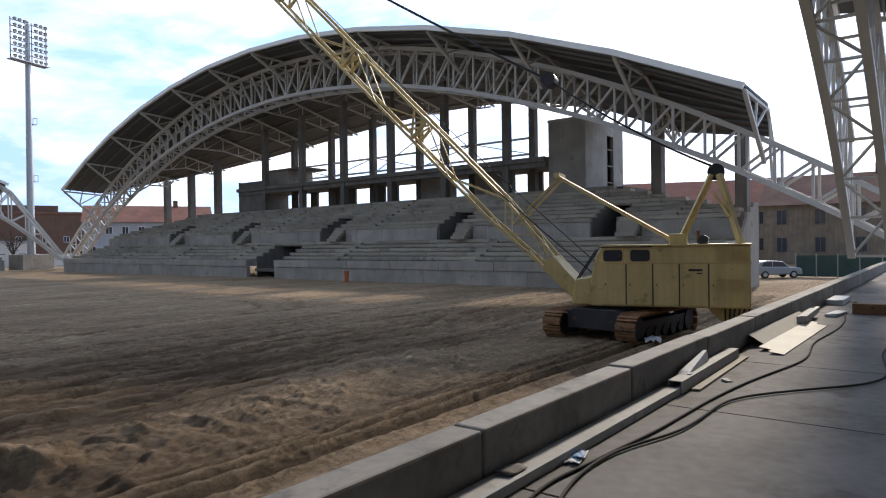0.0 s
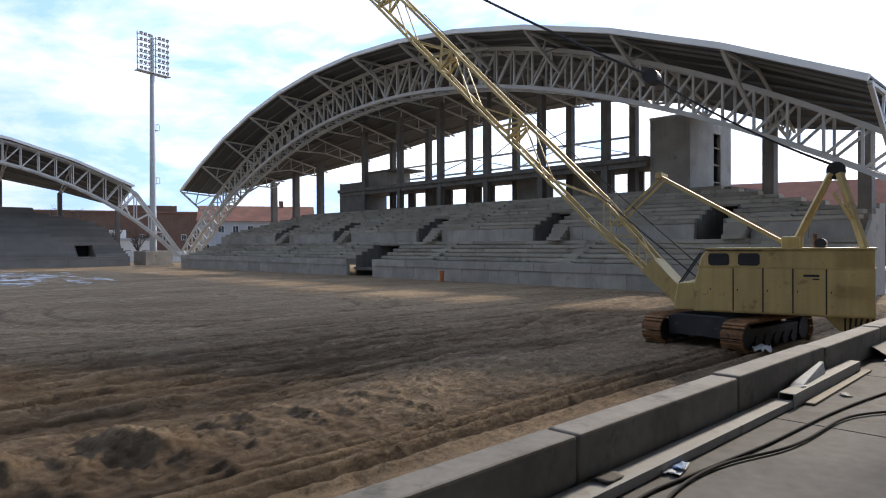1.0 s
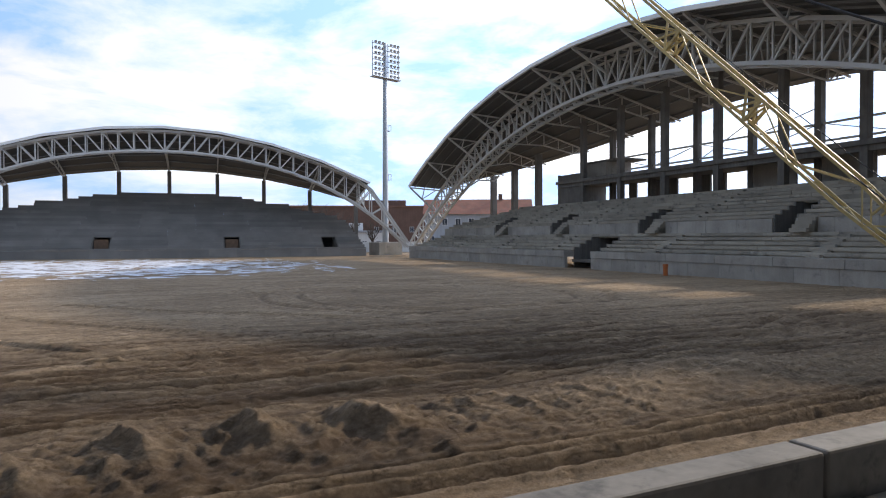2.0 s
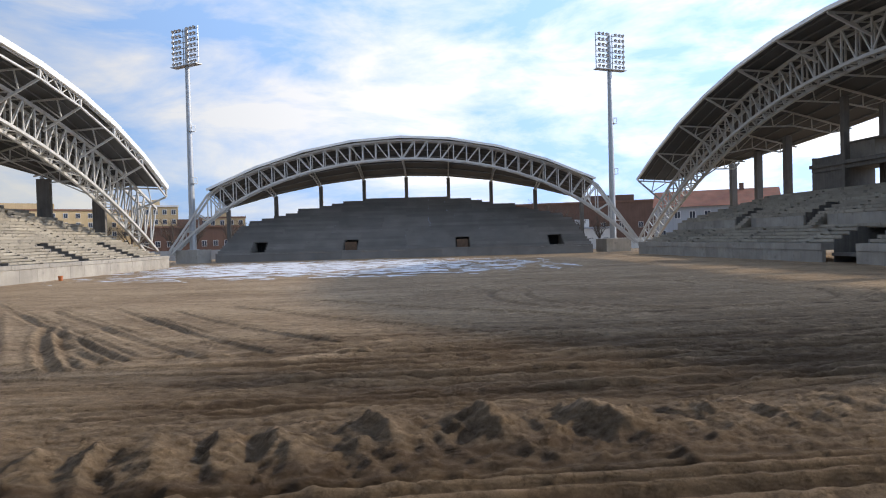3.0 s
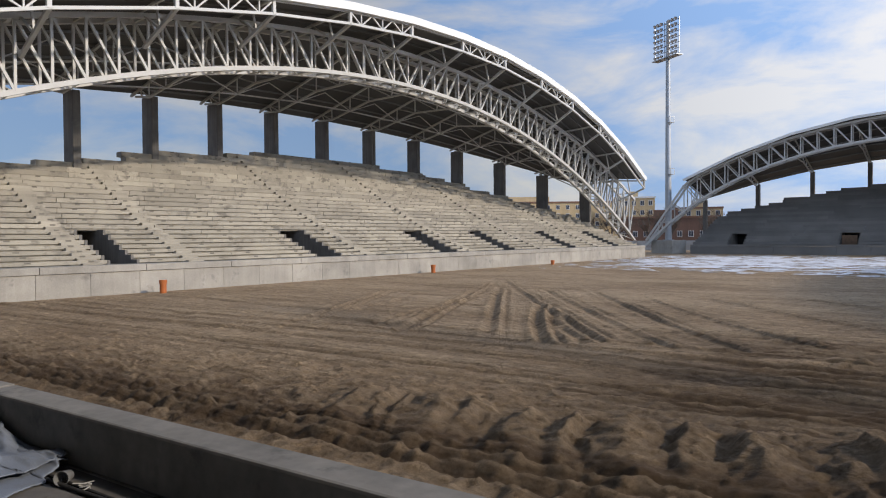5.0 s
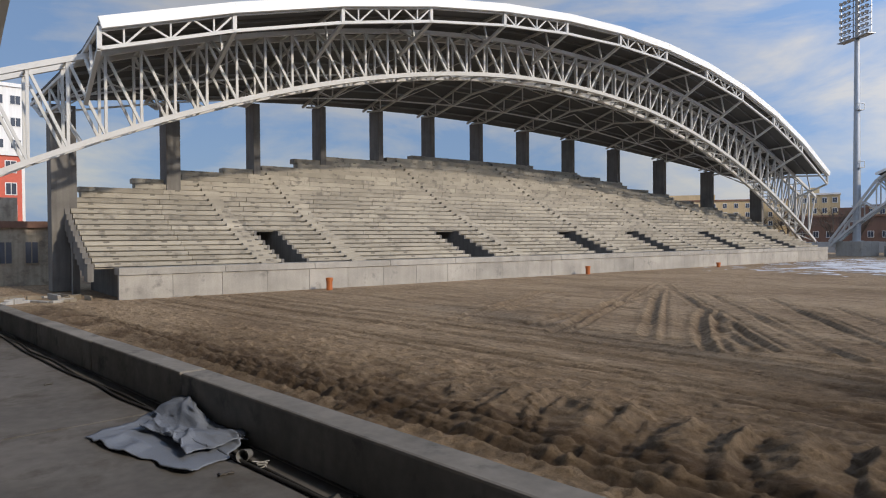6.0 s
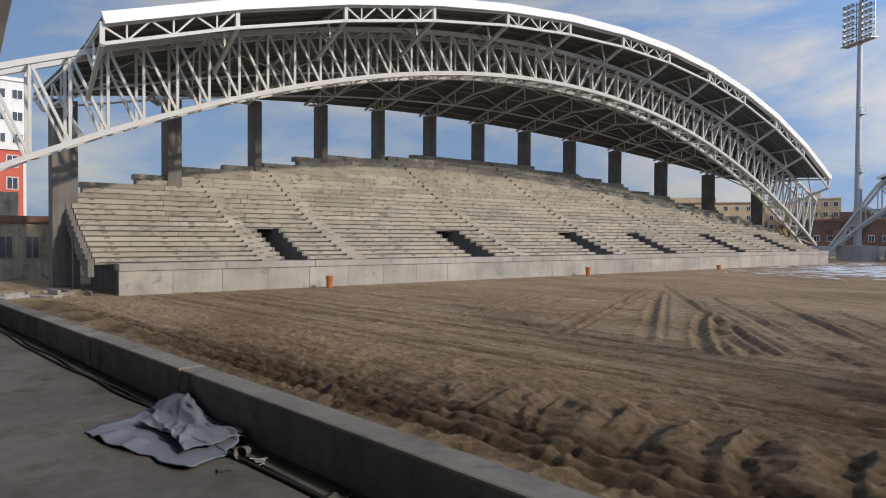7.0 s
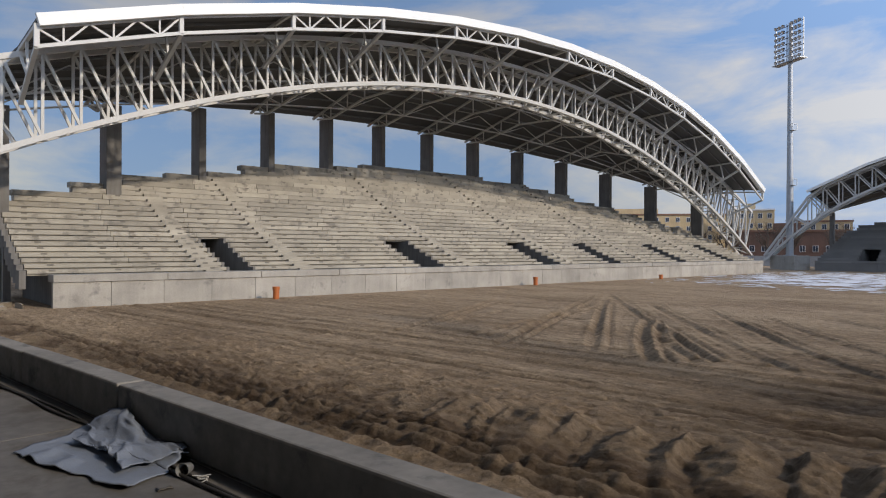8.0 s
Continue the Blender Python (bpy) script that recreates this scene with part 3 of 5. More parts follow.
# ---- walkway and its kerb wall ----
PAR = math.atan(0.106)
deck_m = Matrix.Translation((0, 2.45, 0)) @ Matrix.Rotation(PAR, 4, "Z")
slab = thing("walkway", deck_m, "grey cast concrete walkway slab with sawn joints and dust", "walkway", kind="structure")
joints = [-42, -30, -20, -12, -6.6, -1.4, 3.45, 6.15, 9.0, 12.2, 16, 22, 30, 40]
for a, b in zip(joints, joints[1:]):
    part("slab_panel", Geo().box(a + 0.014, b - 0.014, -9.6, -0.01, 1.3, 1.7), SLABCON, slab)
part("front_wall", Geo().box(-42, 40, 0.0, 0.26, -1.2, 1.69), WALLCON, slab)
kerb = thing("parapet", deck_m, "low grey precast concrete parapet along the walkway edge", "parapet", kind="structure")
rng = random.Random(2)
cuts = [-41.7 + 2.73 * i for i in range(11)] + [-11.82, -9.1, -6.37, -1.53, 3.33, 5.89, 8.4, 11.0] + [14.0 + 2.9 * i for i in range(10)]
for a, b in zip(cuts, cuts[1:]):
    g = Geo().box(a + 0.012, b - 0.012, 0.0, 0.26 + rng.uniform(-0.008, 0.008), 1.702, 2.08 + rng.uniform(-0.008, 0.008))
    part("parapet_block", g, PARACON, kerb, bevel=0.02)
    part("joint_filler", Geo().box(b - 0.011, b + 0.011, 0.03, 0.22, 1.702, 2.05), DARK, kerb)


# ---- ground ----
def lattice(nx, ny, seed):
    return np.random.RandomState(seed).rand(nx, ny)


def value_noise(x, y, scale, seed):
    tab = lattice(64, 64, seed)
    fx, fy = x / scale, y / scale
    ix, iy = np.floor(fx).astype(int), np.floor(fy).astype(int)
    tx, ty = fx - ix, fy - iy
    tx, ty = tx * tx * (3 - 2 * tx), ty * ty * (3 - 2 * ty)
    a, b = tab[ix % 64, iy % 64], tab[(ix + 1) % 64, iy % 64]
    c, d = tab[ix % 64, (iy + 1) % 64], tab[(ix + 1) % 64, (iy + 1) % 64]
    return (a * (1 - tx) + b * tx) * (1 - ty) + (c * (1 - tx) + d * tx) * ty - 0.5


def fbm(x, y, scale, seed, octaves=4):
    return sum(value_noise(x, y, scale / 2 ** k, seed + k) / 2 ** k for k in range(octaves))


def rut(dist, width, depth):
    """Wheel groove with pushed-up shoulders."""
    return -depth * np.exp(-(dist / width) ** 2) + 0.55 * depth * np.exp(-((np.abs(dist) - 1.9 * width) / (0.8 * width)) ** 2)


def ridged(x, y, scale, seed, octaves=3):
    """Sharp-crested noise, 0 to about 1."""
    return sum((1 - np.abs(2 * value_noise(x, y, scale / 2 ** k, seed + k)) * 2) / 2 ** k for k in range(octaves)) / 2


def smooth(x, a, b):
    t = np.clip((x - a) / (b - a), 0, 1)
    return t * t * (3 - 2 * t)


def bezier_gap(x, y, a, c, e, n=14):
    """Signed distance to a quadratic curve a-c-e, and the run along it from 0 to 1."""
    best, side, run = np.full(x.shape, 1e9), np.zeros(x.shape), np.zeros(x.shape)
    pts = [((1 - t) ** 2 * a[0] + 2 * t * (1 - t) * c[0] + t * t * e[0], (1 - t) ** 2 * a[1] + 2 * t * (1 - t) * c[1] + t * t * e[1]) for t in (i / n for i in range(n + 1))]
    for i, (p, r) in enumerate(zip(pts, pts[1:])):
        dx, dy = r[0] - p[0], r[1] - p[1]
        L = math.hypot(dx, dy)
        t = np.clip(((x - p[0]) * dx + (y - p[1]) * dy) / L ** 2, 0, 1)
        ox, oy = x - p[0] - t * dx, y - p[1] - t * dy
        d = np.hypot(ox, oy)
        hit = d < best
        best = np.where(hit, d, best)
        side = np.where(hit, np.sign(dx * oy - dy * ox), side)
        run = np.where(hit, (i + t) / n, run)
    return best * side, run


# tyre tracks that fan out from the far touchline: start, bend, end
FAN = (((-30, 44), (-18, 29), (-8.5, 18.3)), ((-30, 43), (-20, 25), (-15.4, 15.8)), ((-26, 38), (-17.5, 25), (-12.6, 17.6)), ((-17, 28.5), (-13.4, 21.5), (-10.2, 17.4)),
       ((-14.5, 25), (-12, 21), (-9.4, 18.6)), ((-22, 37), (-12, 24), (-6.6, 18.8)), ((-19, 37.5), (-9.5, 24), (-4.8, 19.6)), ((-14, 34), (-8, 25), (-3.0, 21.5)),
       ((-24, 34), (-19, 22), (-18, 16.5)), ((-12, 36), (-4, 27), (2, 23)), ((-31, 33), (-24, 22), (-20.5, 15.5)), ((-8, 38), (0, 30), (8, 26)))


def relief(x, y, with_damp_shade=False):
    """Height of the worked sand: faint swells, a raked spoil bank, wheel ruts, broken furrows, a fan of tyre tracks and
    clods. On request also a darkness of damp tracks plus painted hollow shade.
    """
    inside = ((y > 2.6 + 0.106 * x) & (y < 119) & (x > -40.4) & (x < 41)).astype(float)
    q = y - 0.106 * x                       # distance parallel to the parapet
    bend = 0.9 * fbm(x * 0.22, q * 0.5, 3.0, 21, 2)
    wig = 0.10 * fbm(x, y, 0.9, 25, 3)
    rag = 0.07 * fbm(x, y, 0.28, 27, 2)
    churn = np.clip(fbm(x, y, 6.0, 31, 2) * 2.2 + 0.55, 0, 1)
    near = np.exp(-np.maximum(0, q - 14) / 18)
    z = 0.08 * fbm(x, y, 10.0, 3, 3)
    moist_shade = 0.05 + 0.44 * smooth(x, -10, -4) * (1 - 0.7 * smooth(x, 10, 16)) * smooth(q, 8.5, 10) * (1 - smooth(q, 20, 28))
    # spoil bank: short steep ridges run down its near side, a ledge behind
    line = 10.9 + 0.35 * np.sin(x * 0.31 + 1) + 0.5 * fbm(x, q, 3.0, 43, 2) + 0.25 * smooth(x, -8, 2)
    span = smooth(x, -12.5, -8.5) * (1 - 0.7 * smooth(x, 3.5, 6.5)) * (1 - 0.8 * smooth(x, 8, 12))
    d = q - line
    bank = np.where(d < 0, np.exp(-(np.abs(d) / 1.5) ** 2.6), np.exp(-(d / 0.6) ** 2)) * span
    warp = 0.28 * fbm(x, q, 1.2, 41, 3) + 0.8 * fbm(x, q, 5.0, 47, 2)
    comb = np.zeros_like(x)
    for freq, lean, hgt, sd in ((0.55, 0.48, 1.0, 48), (1.0, 0.36, 0.7, 58), (2.3, 0.60, 0.36, 68)):
        ph = (x + lean * d + warp) * freq
        n_ = np.floor(ph)
        peak = 0.5 + 0.5 * value_noise(n_ * 5.3, q * 0, 1.0, sd + 1)
        f_ = ph - n_
        tooth = np.where(f_ < peak, f_ / peak, (1 - f_) / (1 - peak))
        tall = np.clip(0.9 * value_noise(n_ * 7.3, q * 0.35 + n_, 1.0, sd) + 0.7, 0.15, 1)
        comb = np.maximum(comb, hgt * tall * np.clip(1.3 * tooth - 0.3, 0, 1) ** 1.15)
    crumb = ridged(x, y, 0.42, 45, 4) - 0.42
    z += bank * (0.08 + 0.40 * comb + 0.055 * crumb + 0.025 * fbm(x, y, 0.14, 49, 2))
    # the tail of each ridge spills over the wheel ruts
    spill = np.exp(-((d + 2.1) / 0.7) ** 2) * span
    z += spill * (0.08 * comb + 0.03 * crumb)
    toe = np.exp(-((d + 1.7) / 0.55) ** 2) * span
    # toe and ridge gaps darkened, crests paled: relief shading put into colour
    moist_shade = moist_shade + toe * (0.2 + 0.5 * churn) + bank * (0.30 * np.clip(0.5 - comb, 0, 1) - 0.6 * comb - 0.35 * crumb)
    # wheel ruts along the parapet
    plain = 1 - smooth(x, -7.5, -2.5)        # firm pale strip with few clean ruts
    for d0, dep, wd in ((6.8, 0.09, 0.14), (7.95, 0.12, 0.15), (8.35, 0.08, 0.09), (8.85, 0.14, 0.15), (9.15, 0.07, 0.09), (13.3, 0.06, 0.10), (14.05, 0.10, 0.13), (14.6, 0.07, 0.11), (16.2, 0.11, 0.14), (16.7, 0.06, 0.10), (17.7, 0.10, 0.15), (18.9, 0.10, 0.13), (20.4, 0.08, 0.14), (23.5, 0.05, 0.18), (27.0, 0.04, 0.2)):
        w2 = q - d0 - bend * (0.2 if d0 < 10 else 0.9 - 0.55 * plain) - wig * (0.3 if d0 < 10 else 0.6) - rag * 0.5
        k = 0.35 + 0.65 * np.clip(fbm(x * 0.25, q * 0 + d0, 3.0, 57, 2) * 2.5 + 0.5, 0, 1)
        if d0 < 10:
            k = (0.6 + 0.4 * k) * (1 + 0.4 * smooth(x, -5, 0))
        z += rut(w2, wd, dep) * k
        moist_shade = moist_shade + (1.3 if d0 < 10 else 1.1 - 0.3 * plain) * np.exp(-(w2 / (0.8 * wd)) ** 2) * k
    # broken furrows, one wave behind the other
    f1 = ridged(x * 0.085 + 0.3 * bend, q + 0.5 * bend + wig + rag, 0.72, 51, 3)
    f2 = ridged(x * 0.14, q - 0.06 * x + 0.3 * bend + wig + rag, 0.34, 53, 2)
    zone = smooth(q, 11.8, 13.2) * (1 - 0.85 * smooth(q, 19, 27)) * (1 - 0.9 * plain) * (1 - 0.55 * smooth(x, 12, 22))
    z += zone * 0.12 * (f1 - 0.5) + zone * 0.06 * (f2 - 0.5)
    # furrow hollows darker, crests paler, as shading in the colour
    moist_shade = moist_shade + zone * (0.8 * np.clip(0.45 - f1, -0.35, 0.6) + 0.5 * np.clip(0.45 - f2, -0.2, 0.5))
    for gap, hgt, sd in ((0.74, 0.17, 130), (0.41, 0.085, 140)):
        ph = (q + 1.5 * fbm(x * 0.16, q * 0.5, 2.2, sd, 3) + 0.30 * fbm(x * 0.6, q, 0.8, sd + 4, 3) + 0.5 * rag) / gap
        row = np.floor(ph)
        f_ = ph - row
        wave = np.where(f_ < 0.68, f_ / 0.68, (1 - f_) / 0.32)
        tall = np.clip(1.6 * fbm(x * 0.35 + 9.7 * row, row * 1.0, 1.3, sd + 8, 2) + 0.62, 0.08, 1.2)
        z += zone * hgt * tall * (wave ** 1.3 - 0.4)
        # sharp dark troughs painted where the low sun leaves furrows unshaded
        moist_shade = moist_shade + zone * (1.0 if gap > 0.5 else 0.55) * (0.3 + tall) * (np.clip(0.38 - wave, 0, 1) / 0.38 * 1.3 - 0.35 * wave)
    # fan of tyre tracks
    for n_, (a, c, e) in enumerate(FAN):
        w2, run = bezier_gap(x, y, a, c, e)
        w2 = w2 + 0.6 * wig + rag
        k = smooth(run, 0.0, 0.12) * (1 - smooth(run, 0.9, 1.0)) * (0.55 + 0.45 * np.clip(fbm(x, y, 4.0, 110 + n_, 2) * 2.5 + 0.5, 0, 1))
        z += rut(w2, 0.18, 0.11) * k + rut(w2 - 0.55, 0.12, 0.06) * k + 0.022 * np.sin(run * 260) * np.exp(-(w2 / 0.35) ** 2) * k
        moist_shade = moist_shade + (0.5 * np.exp(-((w2 + 0.08) / 0.15) ** 2) + 0.4 * np.exp(-((w2 - 0.55) / 0.10) ** 2)) * k
    # loops of a turning machine and old wide arcs
    for cx, cy, r, dep in ((13, 36, 7.4, 0.10), (13.4, 36.5, 8.6, 0.09), (13, 37, 10.2, 0.10), (12, 38, 11.4, 0.07), (14, 40, 5.5, 0.07), (9, 44, 7.0, 0.06), (-30, 62, 40, 0.05), (-30, 62, 42.0, 0.05), (-46, 16, 24, 0.07), (-46, 16, 26.0, 0.07), (10, 70, 20, 0.05), (14, 74, 24, 0.05), (30, 6, 16.0, 0.10), (30, 5, 17.8, 0.10)):
        rr = np.hypot(x - cx, (y - cy)) - r + 0.4 * bend + wig
        k = np.clip(fbm(x, y, 7.0, int(cx * 3 + cy) % 50 + 100, 2) * 2.6 + 0.5, 0, 1) * smooth(q, 11.5, 15)
        z += rut(rr, 0.22, dep) * k
        moist_shade = moist_shade + 5.0 * dep * np.exp(-(rr / 0.2) ** 2) * k
    # torn ground by the parapet's west end and a low swell by the crane
    torn = smooth(-x, 8.5, 11.5) * (1 - smooth(q, 9.5, 12.5)) * (1 - smooth(-x, 22, 30))
    z += torn * (0.10 * (ridged(x * 0.7 + rag, q + 2 * rag, 0.62, 83, 4) - 0.42) + 0.05 * fbm(x, y, 0.16, 84, 2))
    # low spots of the torn ground get painted shade
    moist_shade = moist_shade + torn * (0.08 + 1.2 * np.clip(0.42 - ridged(x * 0.7, q, 0.8, 83, 4), -0.3, 0.6))
    swell = np.exp(-((x - 11.5) / 4.5) ** 2 - ((q - 12.2) / 1.3) ** 2)
    z += swell * (0.28 + 0.10 * (ridged(x * 0.5, q, 0.9, 85, 4) - 0.4))
    moist_shade = moist_shade * (1 - 0.8 * swell)
    # dents in the pale strip before the sunlit stand
    dent = smooth(value_noise(x * 0.45, y * 0.8, 0.9, 87), 0.2, 0.42) * smooth(-x, 14, 20) * smooth(q, 13, 20) * (1 - smooth(q, 34, 44))
    z -= 0.10 * dent
    moist_shade = moist_shade + 0.35 * dent
    # clods, pits and footmarks
    clod = ridged(x * 0.8, y, 0.5, 61, 4)
    lane = np.exp(-((q - 8.1) / 1.15) ** 4) * smooth(x, -5, 0)      # straight wheel lane along the parapet
    rough = (0.25 + 0.75 * (1 - plain * smooth(q, 12.6, 13.6))) * (1 - 0.75 * lane) * (1 - 0.6 * zone)
    crisp = np.clip(ridged(x * 0.7 + rag, q + 2 * rag, 0.34, 73, 3), 0, 1) ** 1.6 - 0.3
    z += near * rough * (0.055 * (clod - 0.45) * (0.3 + churn) + 0.13 * crisp + 0.03 * fbm(x, y, 0.15, 71, 2))
    # clod crests paled and the dips between darkened as painted shading
    moist_shade = moist_shade - 0.45 * crisp * near * rough
    pit = smooth(value_noise(x * 0.9, y, 0.33, 77), 0.30, 0.42)
    z -= 0.03 * pit * near
    z += (1 - near) * 0.03 * (ridged(x, y, 1.6, 65, 3) - 0.4)
    # sand drops a little towards the far corner by the shaded stand
    z += -0.25 * np.clip((x + y * 0.6 - 60) / 45, 0, 1)
    edge = np.clip((q - 2.9) / 1.2, 0, 1)
    z = z * inside * edge - 0.03 * (1 - inside)
    return (z, moist_shade * inside, np.clip(zone + 0.35 * bank + 0.5 * torn + 0.5 * np.exp(-((q - 8.2) / 1.2) ** 2), 0, 1) * inside) if with_damp_shade else z


def graded(knots):
    out = [knots[0][0]]
    for (a, s0), (b, s1) in zip(knots, knots[1:]):
        while out[-1] < b - 1e-6:
            t = (out[-1] - a) / (b - a)
            out.append(min(b, out[-1] + s0 + (s1 - s0) * t))
    return np.array(out)


gx = graded([(-2600, 800), (-400, 120), (-80, 12), (-44, 0.5), (-38, 0.25), (-24, 0.11), (-12, 0.062), (8, 0.062), (15, 0.09), (26, 0.2), (46, 0.8), (90, 12), (400, 120), (2600, 800)])
gy = graded([(-2600, 800), (-400, 120), (-30, 8), (3, 1.0), (6, 0.08), (8, 0.05), (14, 0.055), (20, 0.075), (45, 0.19), (75, 0.5), (122, 1.0), (140, 8), (400, 100), (2600, 800)])
GX, GY = np.meshgrid(gx, gy, indexing="ij")
GZ, GM, GP = relief(GX, GY, with_damp_shade=True)
nx, ny = GX.shape
idx = np.arange(nx * ny).reshape(nx, ny)
quads = np.stack([idx[:-1, :-1], idx[1:, :-1], idx[1:, 1:], idx[:-1, 1:]], -1).reshape(-1, 4)
gme = bpy.data.meshes.new("ground")
gme.from_pydata(np.stack([GX, GY, GZ], -1).reshape(-1, 3).tolist(), [], quads.tolist())
att = gme.attributes.new("damp_and_shade", "FLOAT", "POINT")
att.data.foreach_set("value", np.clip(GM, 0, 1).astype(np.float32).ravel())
att = gme.attributes.new("turned", "FLOAT", "POINT")
att.data.foreach_set("value", GP.astype(np.float32).ravel())
gme.polygons.foreach_set("use_smooth", [True] * len(gme.polygons))


def sand_material():
    m = bpy.data.materials.new("churned_sand")
    m.use_nodes = True
    n, l = m.node_tree.nodes, m.node_tree.links
    b = n["Principled BSDF"]
    b.inputs["Roughness"].default_value = 0.95
    b.inputs["Specular IOR Level"].default_value = 0.2
    co = n.new("ShaderNodeNewGeometry").outputs["Position"]

    def tex(scale, detail, rough=0.6, stretch=None):
        t = n.new("ShaderNodeTexNoise")
        t.inputs["Scale"].default_value, t.inputs["Detail"].default_value, t.inputs["Roughness"].default_value = scale, detail, rough
        src = co
        if stretch:
            mp = n.new("ShaderNodeMapping")
            mp.inputs["Scale"].default_value = stretch
            mp.inputs["Rotation"].default_value = (0, 0, -0.106)
            l.new(co, mp.inputs["Vector"])
            src = mp.outputs["Vector"]
        l.new(src, t.inputs["Vector"])
        return t.outputs["Fac"]

    def ramped(src, lo, hi, a, b_):
        r = n.new("ShaderNodeMapRange")
        r.inputs["From Min"].default_value, r.inputs["From Max"].default_value = lo, hi
        r.inputs["To Min"].default_value, r.inputs["To Max"].default_value = a, b_
        l.new(src, r.inputs["Value"])
        return r.outputs["Result"]

    def times(p, q):
        t = n.new("ShaderNodeMath")
        t.operation = "MULTIPLY"
        l.new(p, t.inputs[0])
        l.new(q, t.inputs[1])
        return t.outputs[0]

    ramp = n.new("ShaderNodeValToRGB")
    el = ramp.color_ramp.elements
    el[0].position, el[0].color = 0.34, (0.29, 0.200, 0.122, 1)
    el[1].position, el[1].color = 0.60, (0.455, 0.331, 0.211, 1)
    l.new(tex(0.13, 9, 0.66, (0.6, 1.5, 1)), ramp.inputs["Fac"])
    lines = ramped(tex(1.3, 8, 0.66, (0.16, 2.6, 1)), 0.40, 0.56, 0.88, 1.07)
    clods = ramped(tex(4.6, 9, 0.74), 0.37, 0.47, 0.62, 1.04)
    grit = ramped(tex(26.0, 5, 0.7), 0.3, 0.7, 0.78, 1.22)
    sc = n.new("ShaderNodeVectorMath")
    sc.operation = "SCALE"
    l.new(ramp.outputs["Color"], sc.inputs[0])
    l.new(times(times(times(lines, clods), grit), ramped(tex(9.0, 6, 0.7, (0.7, 1.6, 1)), 0.30, 0.42, 0.72, 1.04)), sc.inputs["Scale"])
    turned = n.new("ShaderNodeAttribute")   # loosened, furrowed ground
    turned.attribute_name = "turned"

    def crests(scale, stretch, detail, rough):
        t = n.new("ShaderNodeTexNoise")
        t.noise_type, t.normalize = "RIDGED_MULTIFRACTAL", True
        t.inputs["Scale"].default_value, t.inputs["Detail"].default_value, t.inputs["Roughness"].default_value = scale, detail, rough
        t.inputs["Distortion"].default_value = 0.25
        mp = n.new("ShaderNodeMapping")
        mp.inputs["Scale"].default_value, mp.inputs["Rotation"].default_value = stretch, (0, 0, -0.106)
        l.new(co, mp.inputs["Vector"])
        l.new(mp.outputs["Vector"], t.inputs["Vector"])
        return t.outputs["Fac"]

    def plus(p, q, k):
        t = n.new("ShaderNodeMath")
        t.operation = "MULTIPLY_ADD"
        l.new(p, t.inputs[0])
        t.inputs[1].default_value = k
        l.new(q, t.inputs[2])
        return t.outputs[0]

    def blend(fac, q):
        """1 where fac is 0, q where it is 1."""
        t = n.new("ShaderNodeMix")
        t.data_type = "FLOAT"
        t.inputs[2].default_value = 1.0
        l.new(fac, t.inputs[0])
        l.new(q, t.inputs[3])
        return t.outputs[0]

    furrow = crests(0.9, (0.16, 2.1, 1.0), 7.0, 0.6)
    crag = crests(2.6, (0.6, 1.4, 1.0), 7.0, 0.65)
    vor = n.new("ShaderNodeTexVoronoi")     # loose crumbs
    vor.inputs["Scale"].default_value = 8.0
    l.new(co, vor.inputs["Vector"])
    crumb = ramped(vor.outputs["Distance"], 0.0, 0.5, 1.0, 0.0)
    patch = ramped(tex(1.1, 5, 0.65), 0.46, 0.62, 0.0, 1.0)
    fine = plus(times(crumb, patch), plus(times(furrow, turned.outputs["Fac"]), plus(crag, tex(7.0, 12, 0.80), 0.5), 0.9), 0.22)
    # crevice shade multiplied into the colour between furrow crests, crags and crumbs
    shade = times(blend(turned.outputs["Fac"], ramped(furrow, 0.16, 0.40, 0.66, 1.10)), ramped(crag, 0.08, 0.30, 0.80, 1.06))
    holes = blend(patch, ramped(vor.outputs["Distance"], 0.30, 0.62, 1.10, 0.72))
    sc2 = n.new("ShaderNodeVectorMath")
    sc2.operation = "SCALE"
    l.new(sc.outputs["Vector"], sc2.inputs[0])
    l.new(times(shade, holes), sc2.inputs["Scale"])
    sc = sc2
    bp = n.new("ShaderNodeBump")
    bp.inputs["Strength"].default_value, bp.inputs["Distance"].default_value = 1.0, 0.16
    l.new(fine, bp.inputs["Height"])
    l.new(bp.outputs["Normal"], b.inputs["Normal"])
    damp_shade = n.new("ShaderNodeAttribute")   # sand freshly turned along wheel tracks is damp; hollows carry painted shade
    damp_shade.attribute_name = "damp_and_shade"
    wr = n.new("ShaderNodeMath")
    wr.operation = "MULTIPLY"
    l.new(damp_shade.outputs["Fac"], wr.inputs[0])
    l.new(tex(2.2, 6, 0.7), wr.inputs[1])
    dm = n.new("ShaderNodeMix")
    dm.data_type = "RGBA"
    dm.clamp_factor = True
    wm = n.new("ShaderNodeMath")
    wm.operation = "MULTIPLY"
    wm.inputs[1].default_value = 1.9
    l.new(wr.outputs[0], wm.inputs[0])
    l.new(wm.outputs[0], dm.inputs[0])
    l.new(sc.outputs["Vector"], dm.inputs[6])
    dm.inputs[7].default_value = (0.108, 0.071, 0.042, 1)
    l.new(dm.outputs[2], b.inputs["Base Color"])
    return m


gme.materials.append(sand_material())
tagged(new("ground", gme), "churned brown sand pitch bed with wheel ruts", "ground", kind="structure")

# ---- floodlight masts ----
LAMP = material("floodlight_glass", (0.55, 0.57, 0.58), 0.25, 0.3, var=0.1, bump=0.0)


